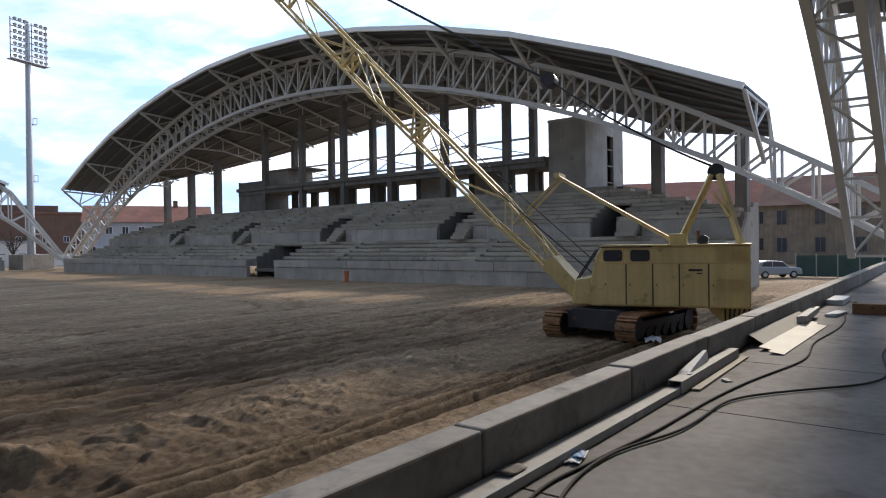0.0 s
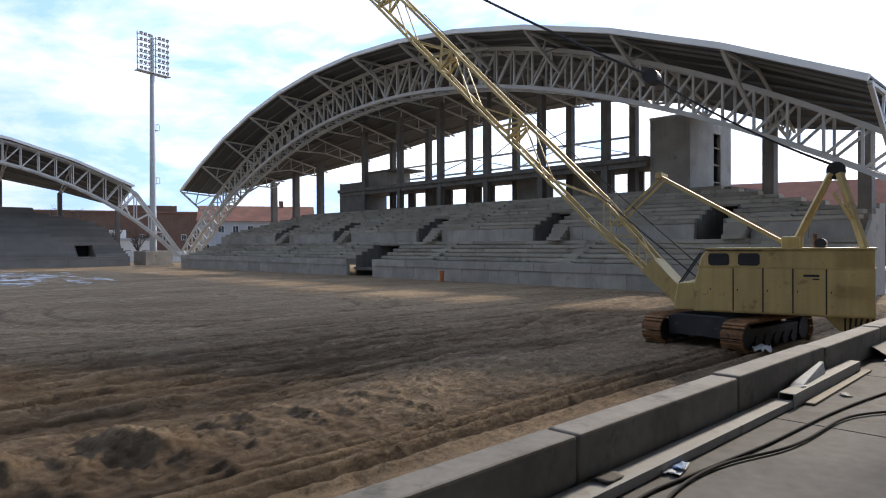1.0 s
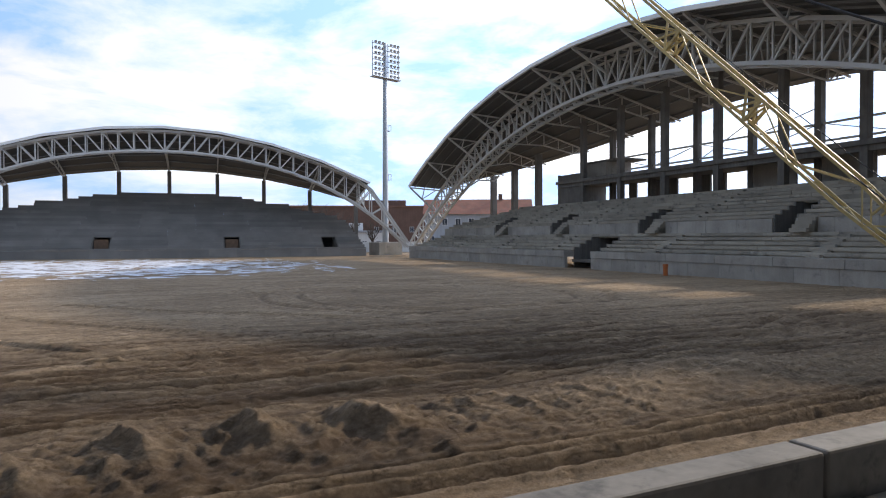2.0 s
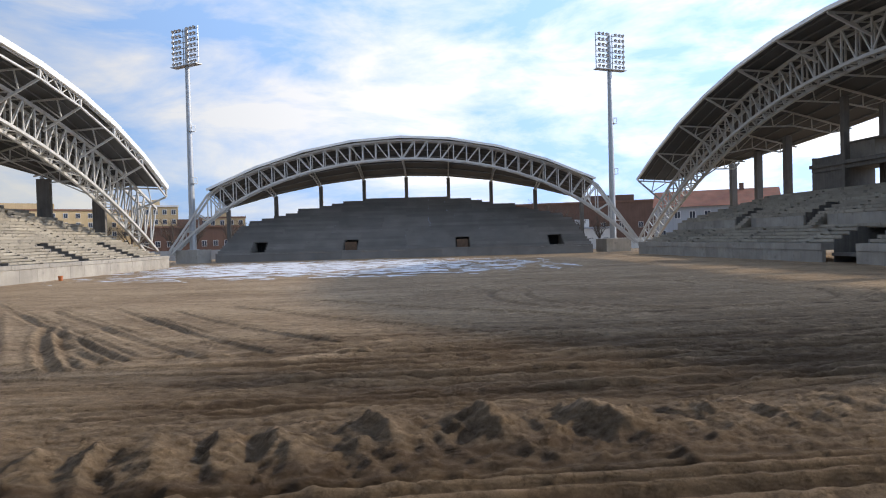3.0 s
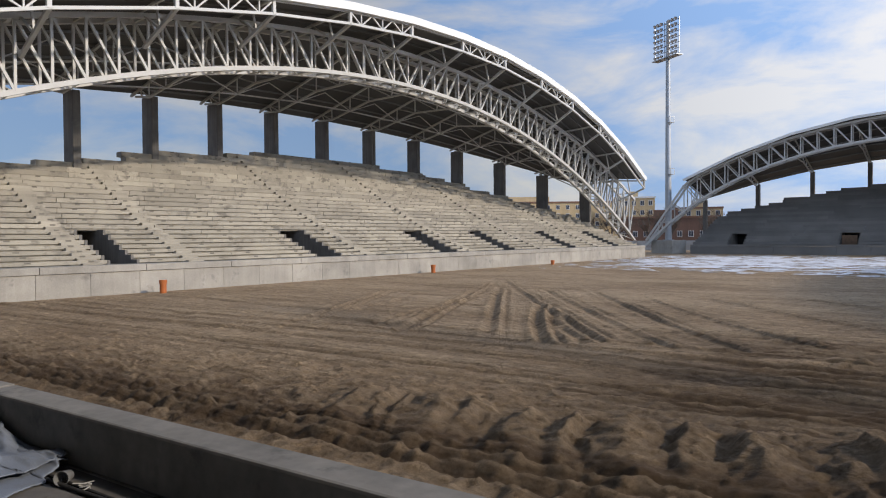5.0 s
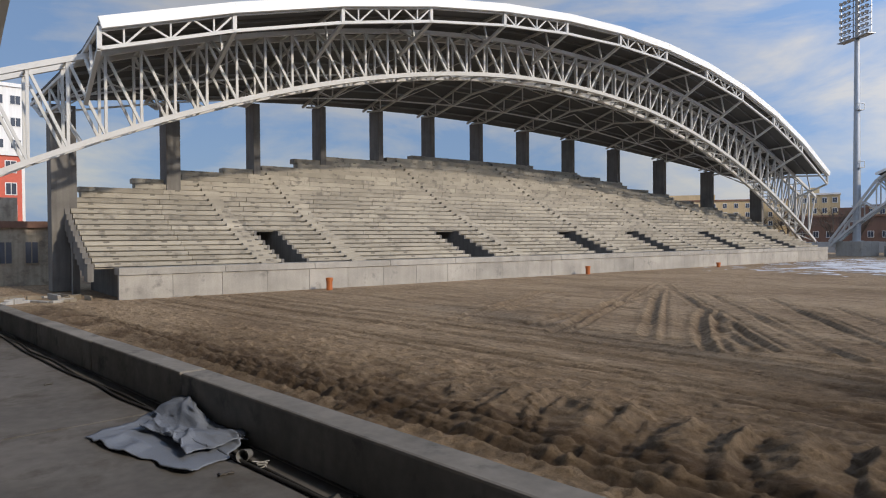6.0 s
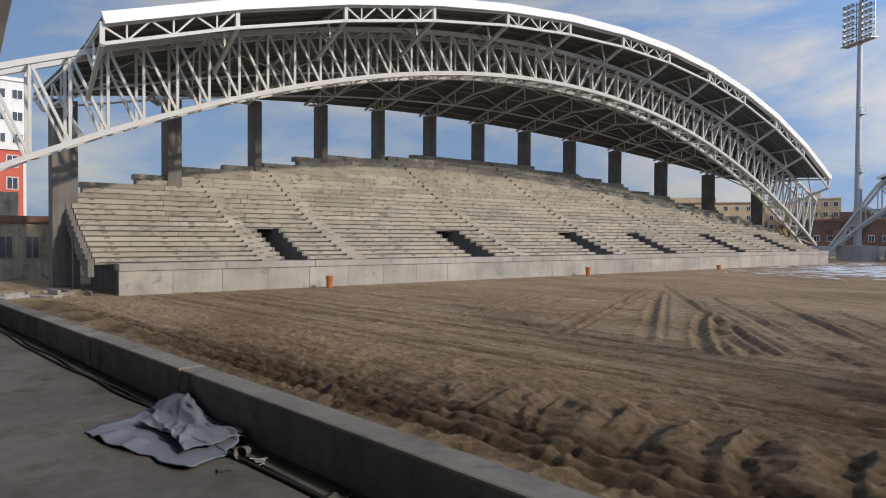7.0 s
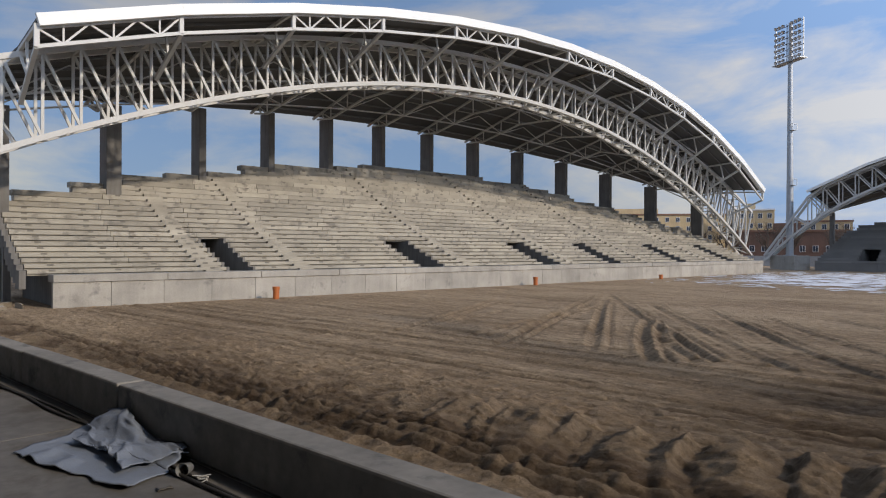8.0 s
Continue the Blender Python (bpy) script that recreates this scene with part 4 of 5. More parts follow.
def floodlight_mast(x, y, facing, top, label):
    th = thing("floodlight_mast", Matrix.Translation((x, y, 0)) @ Matrix.Rotation(facing, 4, "Z"), label, "floodlight", "floodlight masts")
    part("plinth", Geo().box(-2.8, 2.8, -1.6, 1.6, -0.5, 2.4), WALLCON, th, "raw concrete plinth block", bevel=0.03)
    part("pole", Geo().tube((0, 0, 2.4), (0, 0, top - 7.2), 0.62, 0.40, 16), GALV, th, "grey galvanised steel pole", smooth=False)
    part("pole_top", Geo().tube((0, 0, top - 7.2), (0, 0, top - 0.1), 0.36, 0.30, 12), GALV, th)
    part("base_flange", Geo().tube((0, 0, 2.4), (0, 0, 2.5), 1.0, 1.0, 16), GALV, th)
    for z in (14.5, 24.0):
        pf = part("service_platform", Geo().box(0.3, 1.15, -0.5, 0.5, z, z + 0.06), GALV, th)
        for p, q in (((1.1, -0.45, z), (1.1, -0.45, z + 1.1)), ((1.1, 0.45, z), (1.1, 0.45, z + 1.1)), ((0.4, -0.45, z + 1.1), (1.1, -0.45, z + 1.1)), ((1.1, -0.45, z + 1.1), (1.1, 0.45, z + 1.1)), ((1.1, 0.45, z + 1.1), (0.4, 0.45, z + 1.1))):
            rod("rail", p, q, 0.07, GALV, pf)
    # head frame with rows of lamps
    z0 = top - 6.9
    head = new("lamp_head")
    head.parent = th
    for u in (-3.2, -0.55, 0.55, 3.2):
        rod("upright", (u, -0.25, z0), (u, -0.25, top - 0.2), 0.12, GALV, head)
    for k in range(7):
        z = z0 + 0.15 + k * 1.03
        rod("cross_rail", (-3.3, -0.25, z), (3.3, -0.25, z), 0.1, GALV, head)
    part("walk_grating", Geo().box(-3.3, 3.3, -1.0, 0.5, z0 - 0.12, z0), GALV, head)
    g = Geo().tube((0, 0.12, 0), (0, -0.32, 0), 0.13, 0.30, 10)
    body = g.mesh("lamp_housing", BLACK)
    lens = Geo().tube((0, -0.325, 0), (0, -0.35, 0), 0.27, 0.27, 10).mesh("lamp_lens", LAMP)
    for k in range(7):
        for u in (-2.75, -1.88, -1.0, 1.0, 1.88, 2.75):
            ob = new("lamp", body)
            ob.parent = head
            ob.matrix_basis = Matrix.Translation((u, -0.5, z0 + 0.55 + k * 1.0)) @ Matrix.Rotation(radians(28), 4, "X")
            le = new("lens", lens)
            le.parent = ob
    return th


floodlight_mast(-45.4, 121.5, radians(-28), 42.9, "tall grey floodlight mast on a concrete plinth beside the sunlit stand")
floodlight_mast(32.6, 125.0, radians(24), 41.0, "tall grey floodlight mast on a concrete plinth beside the shaded stand")

# ---- melting snow on the pitch bed ----
SNOW = material("old_snow", (0.60, 0.60, 0.62), 0.8, var=0.12, scale=1.0, fine=6, bump=0.3)


def snow_sheet():
    xs, ys = np.arange(-39.5, 15, 0.30), np.arange(58, 114, 0.36)
    X, Y = np.meshgrid(xs, ys, indexing="ij")
    cover = fbm(X * 0.9, Y * 1.7, 1.3, 81, 4) * 1.7 + 0.40
    cover -= np.clip(np.abs((X + 15.5 + (Y - 86) * 0.10) / 28) ** 2.5 + np.abs((Y - 86) / 25) ** 3, 0, 3) * 0.62
    cover += 0.22 * np.sin(Y * 2.1 + 1.5 * fbm(X, Y, 9, 91, 2)) - 0.02
    Z = relief(X, Y) + 0.045
    g = Geo()
    k = np.arange(X.size).reshape(X.shape)
    g.v = np.stack([X + 0.15 * fbm(X, Y, 0.9, 95, 2), Y + 0.2 * fbm(Y, X, 0.9, 96, 2), Z], -1).reshape(-1, 3).tolist()
    keep = (cover[:-1, :-1] + cover[1:, 1:]) / 2 > 0.12
    q = np.stack([k[:-1, :-1], k[1:, :-1], k[1:, 1:], k[:-1, 1:]], -1)[keep]
    g.f = [tuple(map(int, f)) for f in q.reshape(-1, 4)]
    return g


tagged(part("snow", snow_sheet(), SNOW), "thin streaky sheet of melting snow on sand", "snow", kind="stuff")

# ---- orange drain pipes standing in the sand ----
for x, y, h in ((-39.3, 20.65, 0.8), (-39.5, 46.8, 0.75), (-39.4, 68.5, 0.5), (37.4, 47.6, 1.0)):
    th = thing("drain_pipe", Matrix.Translation((x, y, float(relief(np.array([x]), np.array([y]))[0]))), "short upright orange plastic drain pipe in the sand", "pipe", "drain pipes")
    part("tube", Geo().tube((0, 0, -0.4), (0, 0, h - 0.2), 0.2, 0.2, 16), ORANGE, th)
    part("socket", Geo().tube((0, 0, h - 0.22), (0, 0, h), 0.235, 0.235, 16), ORANGE, th)

# ---- crawler crane ----
crane = thing("crawler_crane", Matrix.Translation((21.65, 11.72, -0.04)), "old yellow crawler crane with a long lattice boom", "crane")


def crawler(y0, y1):
    tr = new("crawler_track")
    tr.parent = crane
    L, R = 1.95, 0.42
    per = 4 * L + 2 * math.pi * R
    shoe = Geo().box(-0.125, 0.125, y0, y1, 0.0, 0.06).box(-0.03, 0.03, y0, y1, 0.06, 0.10).mesh("track_shoe", RUST)
    n = 38
    for i in range(n):
        s = per * i / n
        if s < 2 * L:
            m = Matrix.Translation((-L + s, 0, 2 * R + 0.06))
        elif s < 2 * L + math.pi * R:
            a = (s - 2 * L) / R
            m = Matrix.Translation((L + R * math.sin(a), 0, R + 0.06 + R * math.cos(a))) @ Matrix.Rotation(a, 4, "Y")
        elif s < 4 * L + math.pi * R:
            m = Matrix.Translation((L - (s - 2 * L - math.pi * R), 0, 0.06)) @ Matrix.Rotation(math.pi, 4, "Y")
        else:
            a = math.pi + (s - 4 * L - math.pi * R) / R
            m = Matrix.Translation((-L + R * math.sin(a), 0, R + 0.06 + R * math.cos(a))) @ Matrix.Rotation(a, 4, "Y")
        ob = new("track_shoe", shoe)
        ob.parent, ob.matrix_basis = tr, m
    c = (y0 + y1) / 2
    part("track_frame", Geo().box(-1.8, 1.8, c - 0.2, c + 0.2, 0.28, 0.72), BLACK, tr, "black welded track frame", bevel=0.04)
    for x, r in ((-L, 0.38), (L, 0.38), (-1.2, 0.2), (-0.6, 0.2), (0, 0.2), (0.6, 0.2), (1.2, 0.2)):
        z = R + 0.06 if abs(x) == L else 0.28
        part("track_wheel", Geo().tube((x, c - 0.24, z), (x, c + 0.24, z), r, r, 18), BLACK, tr)


crawler(-1.75, -1.05)
crawler(1.05, 1.75)
part("carbody", Geo().prism([(-1.05, 0.35), (1.05, 0.35), (1.05, 0.95), (0.8, 1.05), (-0.8, 1.05), (-1.05, 0.95)], "x", -1.95, 1.6), BLACK, crane, "dark blue-black steel carbody", bevel=0.03)
part("turntable", Geo().tube((-0.3, -0.3, 1.0), (-0.3, -0.3, 1.18), 0.95, 0.95, 28), BLACK, crane)
house = new("upperworks")
house.parent = crane
house.matrix_basis = Matrix.Translation((-0.3, -0.3, 0)) @ Matrix.Rotation(radians(20.0), 4, "Z")
HB, HT, YR, YF = 1.16, 3.16, -4.0, 0.85
# engine house: lower body, inset upper band, roof
prof = [(YR, HB), (YF + 0.12, HB), (YF + 0.12, 2.0), (YF - 0.12, 2.95), (YF - 0.3, HT), (YR, HT)]
part("house_body", Geo().prism(prof, "x", -1.38, 1.38), YELLOW, house, "yellow panelled engine house", bevel=0.05)
part("roof_plate", Geo().box(-1.44, 1.44, YR - 0.04, YF - 0.22, HT, HT + 0.05), YELLOW, house)
part("belt_rail", Geo().box(-1.41, 1.41, YR - 0.02, YF + 0.02, 2.60, 2.64), YELLOW, house)
for sx in (-1, 1):
    for a, b in ((YR + 0.03, YR + 1.2), (YR + 1.24, YR + 2.08), (YR + 2.12, YR + 2.9), (YR + 2.94, YR + 3.75), (YR + 3.79, YR + 4.55)):
        part("door_panel", Geo().box(min(sx * 1.38, sx * 1.405), max(sx * 1.38, sx * 1.405), a, b, HB + 0.06, 2.58), YELLOW, house, bevel=0.008)
        part("door_handle", Geo().box(min(sx * 1.405, sx * 1.43), max(sx * 1.405, sx * 1.425), b - 0.12, b - 0.09, 1.86, 1.92), BLACK, house)
    for a, b in ((YF - 0.96, YF - 0.34), (YF - 1.84, YF - 1.22)):
        part("side_window", Geo().prism([(a, 2.72), (a + 0.06, 2.66), (b - 0.06, 2.66), (b, 2.72), (b, 2.98), (b - 0.06, 3.04), (a + 0.06, 3.04), (a, 2.98)], "x", min(sx * 1.385, sx * 1.40), max(sx * 1.385, sx * 1.40)), BLACK, house, "dark rounded cab window")
    for z0, y0, y1 in ((2.72, YR + 0.22, YR + 0.95), (1.75, YR + 0.22, YR + 0.98)):
        lou = part("louvre_frame", Geo().box(min(sx * 1.385, sx * 1.41), max(sx * 1.385, sx * 1.41), y0, y1, z0 - 0.03, z0 + 0.0), YELLOW, house)
        for k in range(7):
            part("louvre_slat", Geo().box(min(sx * 1.405, sx * 1.435), max(sx * 1.405, sx * 1.435), y0, y1, z0 + 0.01 + 0.05 * k, z0 + 0.035 + 0.05 * k), YELLOW, lou)
    for y in (YR + 1.22, YR + 2.10, YR + 2.92, YR + 3.77):
        part("panel_seam", Geo().box(min(sx * 1.38, sx * 1.392), max(sx * 1.38, sx * 1.392), y - 0.02, y + 0.02, HB + 0.06, 2.58), BLACK, house, "dark gap between door panels")
    part("roof_gutter", Geo().box(min(sx * 1.38, sx * 1.45), max(sx * 1.38, sx * 1.45), YF - 1.9, YF - 0.24, HT - 0.035, HT - 0.004), BLACK, house, "dark drip rail over the cab")
# maker's mark as plain bars
for k, (w, h, z) in enumerate(((0.42, 0.07, 2.34), (0.18, 0.04, 2.25))):
    part("name_bar", Geo().box(-1.415, -1.405, YR + 1.4, YR + 1.4 + w, z, z + h), BLACK, house, "dark painted lettering bar")
# counterweight, rear grille and front platform
part("counterweight", Geo().prism([(YR, 0.72), (YR + 0.9, 0.72), (YR + 1.3, HB), (YR, HB)], "x", -1.0, 1.3), YELLOW, house, bevel=0.03)
for k in range(6):
    rod("rear_grille_bar", (-1.36, YR + 0.05 + 0.14 * k, HB), (-1.1, YR + 0.15 + 0.12 * k, 0.74), 0.05, BLACK, house)
part("front_platform", Geo().prism([(YF + 0.12, 1.2), (YF + 0.75, 1.2), (YF + 0.75, 1.4), (YF + 0.62, 2.05), (YF + 0.12, 2.1)], "x", -1.3, 1.25), YELLOW, house, bevel=0.03)
part("front_window", Geo().hexa([(-1.2, YF + 0.06, 2.1), (0.2, YF + 0.06, 2.1), (0.2, YF + 0.12, 2.1), (-1.2, YF + 0.12, 2.1), (-1.2, YF - 0.15, 2.9), (0.2, YF - 0.15, 2.9), (0.2, YF - 0.08, 2.9), (-1.2, YF - 0.08, 2.9)]), BLACK, house)
for x in (-1.1, -0.7):
    rod("front_guard", (x, YF + 0.62, 2.05), (x, YF - 0.05, 3.05), 0.045, BLACK, house)
part("exhaust", Geo().tube((0.6, -2.4, HT), (0.6, -2.4, HT + 0.5), 0.06, 0.06, 10), RUST, house)
part("winch_drum", Geo().tube((-0.8, -2.6, HT + 0.18), (0.8, -2.6, HT + 0.18), 0.16, 0.16, 14), BLACK, house)
# gantry
gan = new("gantry")
gan.parent = house
TOP = Vector((0, -3.0, 5.5))
for sx in (-1, 1):
    rod("front_leg", (sx * 0.75, -1.8, HT), TOP + Vector((sx * 0.22, 0.15, 0)), 0.15, YELLOW, gan, 0.13)
    rod("rear_leg", (sx * 0.75, -3.75, HT), TOP + Vector((sx * 0.22, -0.1, 0)), 0.18, YELLOW, gan, 0.16)
    rod("gantry_tie", (sx * 0.6, -3.4, 4.1), (sx * 0.45, -2.95, 4.9), 0.08, YELLOW, gan)
    part("leg_foot", Geo().box(sx * 0.75 - 0.18, sx * 0.75 + 0.18, -2.05, -1.55, HT, HT + 0.4), YELLOW, gan, bevel=0.03)
    rod("mast_leg", (sx * 0.72, -1.7, HT + 0.15), (sx * 0.35, 2.3, 5.7), 0.14, YELLOW, gan, 0.12)
    rod("mast_strut", (sx * 0.35, 2.3, 5.6), (sx * 0.45, 4.0, 4.0), 0.07, YELLOW, gan)
rod("mast_head", (-0.5, 2.3, 5.73), (0.5, 2.3, 5.73), 0.2, YELLOW, gan)
for x in (-0.16, 0.0, 0.16):
    part("sheave", Geo().tube((x - 0.04, TOP.y, TOP.z + 0.1), (x + 0.04, TOP.y, TOP.z + 0.1), 0.27, 0.27, 18), BLACK, gan)
# lattice boom
boom = new("boom")
boom.parent = house
B0, ANG, LEN = Vector((0, 1.45, 1.42)), radians(45.3), 27.0
bd = Vector((0, math.cos(ANG), math.sin(ANG)))
bn = Vector((0, -math.sin(ANG), math.cos(ANG)))


def boom_at(t, sx, sn):
    k = min(1.0, t / 4.5)
    hw, hh = 0.40, 0.14 + 0.34 * k
    return B0 + bd * t + Vector((sx * hw, 0, 0)) + bn * (sn * hh)


ts = [0.0] + [4.5 + 0.0] + [4.5 + 2.25 * i for i in range(1, 11)]
for sx in (-1, 1):
    for sn in (-1, 1):
        for a, b in zip(ts, ts[1:]):
            rod("boom_chord", boom_at(a, sx, sn), boom_at(b, sx, sn), 0.105, YELLOW, boom)
ws = [0.9, 1.8, 2.7, 3.6] + ts[1:]
for i, (a, b) in enumerate(zip(ws, ws[1:])):
    f = 1 if i % 2 else -1
    for sx in (-1, 1):
        rod("boom_lacing", boom_at(a, sx, -f), boom_at(b, sx, f), 0.045, YELLOW, boom)
    for sn in (-1, 1):
        rod("boom_lacing", boom_at(a, -f, sn), boom_at(b, f, sn), 0.04, YELLOW, boom)
        if i % 4 == 0:
            rod("boom_lacing", boom_at(a, -1, sn), boom_at(a, 1, sn), 0.08, YELLOW, boom)
for t in (9.0, 13.5, 18.0):
    for sx in (-1, 1):
        rod("splice_frame", boom_at(t, sx, -1), boom_at(t, sx, 1), 0.1, YELLOW, boom)
        rod("splice_brace", boom_at(t, sx, -1), boom_at(t + 0.75, sx, 1), 0.08, YELLOW, boom)
        rod("splice_brace", boom_at(t, sx, 1), boom_at(t + 0.75, sx, -1), 0.08, YELLOW, boom)
    rod("splice_brace", boom_at(t, -1, -1), boom_at(t, 1, 1), 0.08, YELLOW, boom)
part("boom_foot_pin", Geo().tube(B0 + Vector((-0.8, 0, 0)), B0 + Vector((0.8, 0, 0)), 0.14, 0.14, 14), BLACK, boom)
part("boom_foot_plate", Geo().hexa([B0 + Vector((-0.66, 0, 0)) - bn * 0.25, B0 + Vector((0.66, 0, 0)) - bn * 0.25, B0 + Vector((0.66, 0, 0)) + bn * 0.25, B0 + Vector((-0.66, 0, 0)) + bn * 0.25,
                                    B0 + bd * 1.7 + Vector((-0.66, 0, 0)) - bn * 0.3, B0 + bd * 1.7 + Vector((0.66, 0, 0)) - bn * 0.3, B0 + bd * 1.7 + Vector((0.66, 0, 0)) + bn * 0.3, B0 + bd * 1.7 + Vector((-0.66, 0, 0)) + bn * 0.3]), YELLOW, boom)
tip = B0 + bd * LEN
part("boom_head", Geo().tube(tip + Vector((-0.7, 0, 0)), tip + Vector((0.7, 0, 0)), 0.3, 0.3, 16), BLACK, boom)


def slack(name, p, q, sag, r, mat, parent, n=14):
    g = Geo()
    p, q = Vector(p), Vector(q)
    pts = [p.lerp(q, i / n) - Vector((0, 0, sag * 4 * (i / n) * (1 - i / n))) for i in range(n + 1)]
    for a, b in zip(pts, pts[1:]):
        g.tube(a, b, r, r, 6)
    return part(name, g, mat, parent)


mid = (TOP + Vector((0, 0, 0.2))).lerp(tip, 0.24)
for x in (-0.2, 0.0, 0.2):
    slack("luffing_rope", TOP + Vector((x, 0, 0.25)), mid + Vector((x * 0.8, 0, 0)), 0.22, 0.022, BLACK, house)
part("luffing_block", Geo().tube(mid + Vector((-0.3, 0, 0)), mid + Vector((0.3, 0, 0)), 0.26, 0.26, 16), BLACK, house)
for x in (-0.35, 0.35):
    slack("pendant_rope", mid + Vector((x * 0.6, 0, 0)), tip + Vector((x, 0, 0.2)), 0.3, 0.03, BLACK, house)
slack("hoist_rope", (-0.3, YF - 0.1, 2.4), boom_at(16, -0.3, 1.4), 0.15, 0.018, BLACK, house)
slack("hoist_rope", (-0.75, YF + 0.1, 2.2), boom_at(5.5, -1.0, 1.0), 0.05, 0.025, BLACK, house)

# ---- surroundings ----
PLASTER_W = material("white_plaster", (0.72, 0.72, 0.70), 0.85, var=0.08, scale=0.4, fine=6, bump=0.05, streak=0.08)
PLASTER_Y = material("ochre_plaster", (0.50, 0.38, 0.22), 0.85, var=0.12, scale=0.3, fine=6, bump=0.05, streak=0.12)
PLASTER_G = material("grey_plaster", (0.40, 0.42, 0.45), 0.85, var=0.08, scale=0.3, fine=6, bump=0.05, streak=0.1)
# stained beige plaster, base darkened to carry the old houses' shade
PLASTER_B = material("dirty_shaded_beige_plaster", (0.24, 0.20, 0.15), 0.9, var=0.25, scale=0.5, fine=6, bump=0.1, stain=(0.18, 0.15, 0.12), stain_at=0.58, streak=0.2)
# peeling paler copy of the beige plaster, sunlight included in its colour
PLASTER_D = material("peeling_sunlit_plaster", (0.36, 0.31, 0.235), 0.9, var=0.25, scale=0.5, fine=6, bump=0.1, stain=(0.20, 0.16, 0.12), stain_at=0.56, streak=0.2)
BRICKRED = material("red_brick_wall", (0.15, 0.088, 0.065), 0.9, var=0.2, scale=0.4, fine=8, bump=0.1, streak=0.1)
TILE = material("red_clay_roof", (0.27, 0.115, 0.075), 0.9, var=0.25, scale=0.6, fine=5, bump=0.2, stain=(0.22, 0.12, 0.08), stain_at=0.6)
BROWNTILE = material("brown_clay_roof", (0.20, 0.11, 0.075), 0.9, var=0.3, scale=0.5, fine=5, bump=0.2)
PANE = material("window_pane", (0.05, 0.06, 0.08), 0.12, var=0.1, bump=0.0)
REDPAINT = material("red_balcony_paint", (0.50, 0.09, 0.05), 0.6, var=0.1, bump=0.03)
BARK = material("winter_bark", (0.09, 0.07, 0.055), 0.95, var=0.3, fine=20, bump=0.3)
GREENNET = material("green_site_netting", (0.045, 0.085, 0.075), 0.9, var=0.2, scale=1.5, fine=20)


def house_at(name, m, w, d, h, wall, roof, label, storeys, cols, ridge=0.0, win=(1.1, 1.4), base=1.0, balcony=None, flank=2, surround=None):
    """A building with pitched or flat roof and a pane and frame for every window. Front faces local -y."""
    th = thing(name, m, label, "building")
    part("wall", Geo().box(-w / 2, w / 2, 0, d, -0.5, h), wall, th)
    if ridge:
        part("roof", Geo().prism([(-0.6, h), (d + 0.6, h), (d / 2, h + ridge)], "x", -w / 2 - 0.5, w / 2 + 0.5), roof, th)
        ch = part("chimney", Geo().box(w * 0.2, w * 0.2 + 0.9, d / 2 - 0.5, d / 2 + 0.5, h, h + ridge + 1.2), BRICKRED, th)
    else:
        part("roof", Geo().box(-w / 2 - 0.25, w / 2 + 0.25, -0.25, d + 0.25, h, h + 0.5), roof, th)
        part("roof_hut", Geo().box(-w * 0.15, w * 0.1, d * 0.3, d * 0.8, h + 0.5, h + 2.4), wall, th)
    sh = (h - base * 0.3) / storeys
    frame_me = Geo().box(-win[0] / 2 - 0.1, win[0] / 2 + 0.1, -0.06, 0, -0.1, win[1] + 0.1).mesh("window_frame", surround or PLASTER_W)
    pane_me = Geo().box(-win[0] / 2, -0.04, -0.09, -0.062, 0, win[1]).box(0.04, win[0] / 2, -0.09, -0.062, 0, win[1]).mesh("window_pane", PANE)
    spots = [((-w / 2 + w * (c + 0.5) / cols, 0.0), 0.0) for c in range(cols)]
    for sx in (-1, 1):
        spots += [((sx * w / 2, d * (c + 0.5) / flank), sx * math.pi / 2) for c in range(flank)]
    for s in range(storeys):
        z = base + s * sh
        for (x, y), a in spots:
            wi = new("window", frame_me)
            wi.parent = th
            wi.matrix_basis = Matrix.Translation((x, y, z)) @ Matrix.Rotation(a, 4, "Z")
            pa = new("pane", pane_me)
            pa.parent = wi
        if balcony:
            for c in range(1, cols, 3):
                x = -w / 2 + w * (c + 0.5) / cols
                bal = part("balcony", Geo().box(x - 1.6, x + 1.6, -1.3, 0, z - 0.55, z - 0.4), balcony, th)
                for k in range(9):
                    rod("baluster", (x - 1.6 + 0.4 * k, -1.25, z - 0.4), (x - 1.6 + 0.4 * k, -1.25, z + 0.5), 0.06, balcony, bal)
                rod("handrail", (x - 1.6, -1.25, z + 0.5), (x + 1.6, -1.25, z + 0.5), 0.09, balcony, bal)
    return th


def facing_pitch(az, dist, turn=0.0):
    """Pose at a bearing (degrees anticlockwise from +y) and distance, its front turned to the pitch."""
    a = radians(az)
    return Matrix.Translation((-math.sin(a) * dist, math.cos(a) * dist, 0)) @ Matrix.Rotation(a + radians(turn), 4, "Z")


# beyond the near end of the sunlit stand
house_at("apartment_block", facing_pitch(89.0, 112, 6), 17, 14, 25.5, PLASTER_W, PLASTER_W, "white high-rise apartment block with red lower balconies", 8, 8, win=(1.2, 1.2))
house_at("apartment_annex", facing_pitch(87.6, 100, 6), 9.5, 8, 14.3, REDPAINT, PLASTER_W, "red-painted apartment wing with railed balconies", 5, 4, balcony=REDPAINT)
house_at("derelict_house", facing_pitch(86.0, 60, 0), 8.5, 6, 4.4, PLASTER_D, BROWNTILE, "derelict beige house with peeling plaster and empty windows", 1, 5, win=(0.8, 1.6), base=1.7, surround=PLASTER_D)
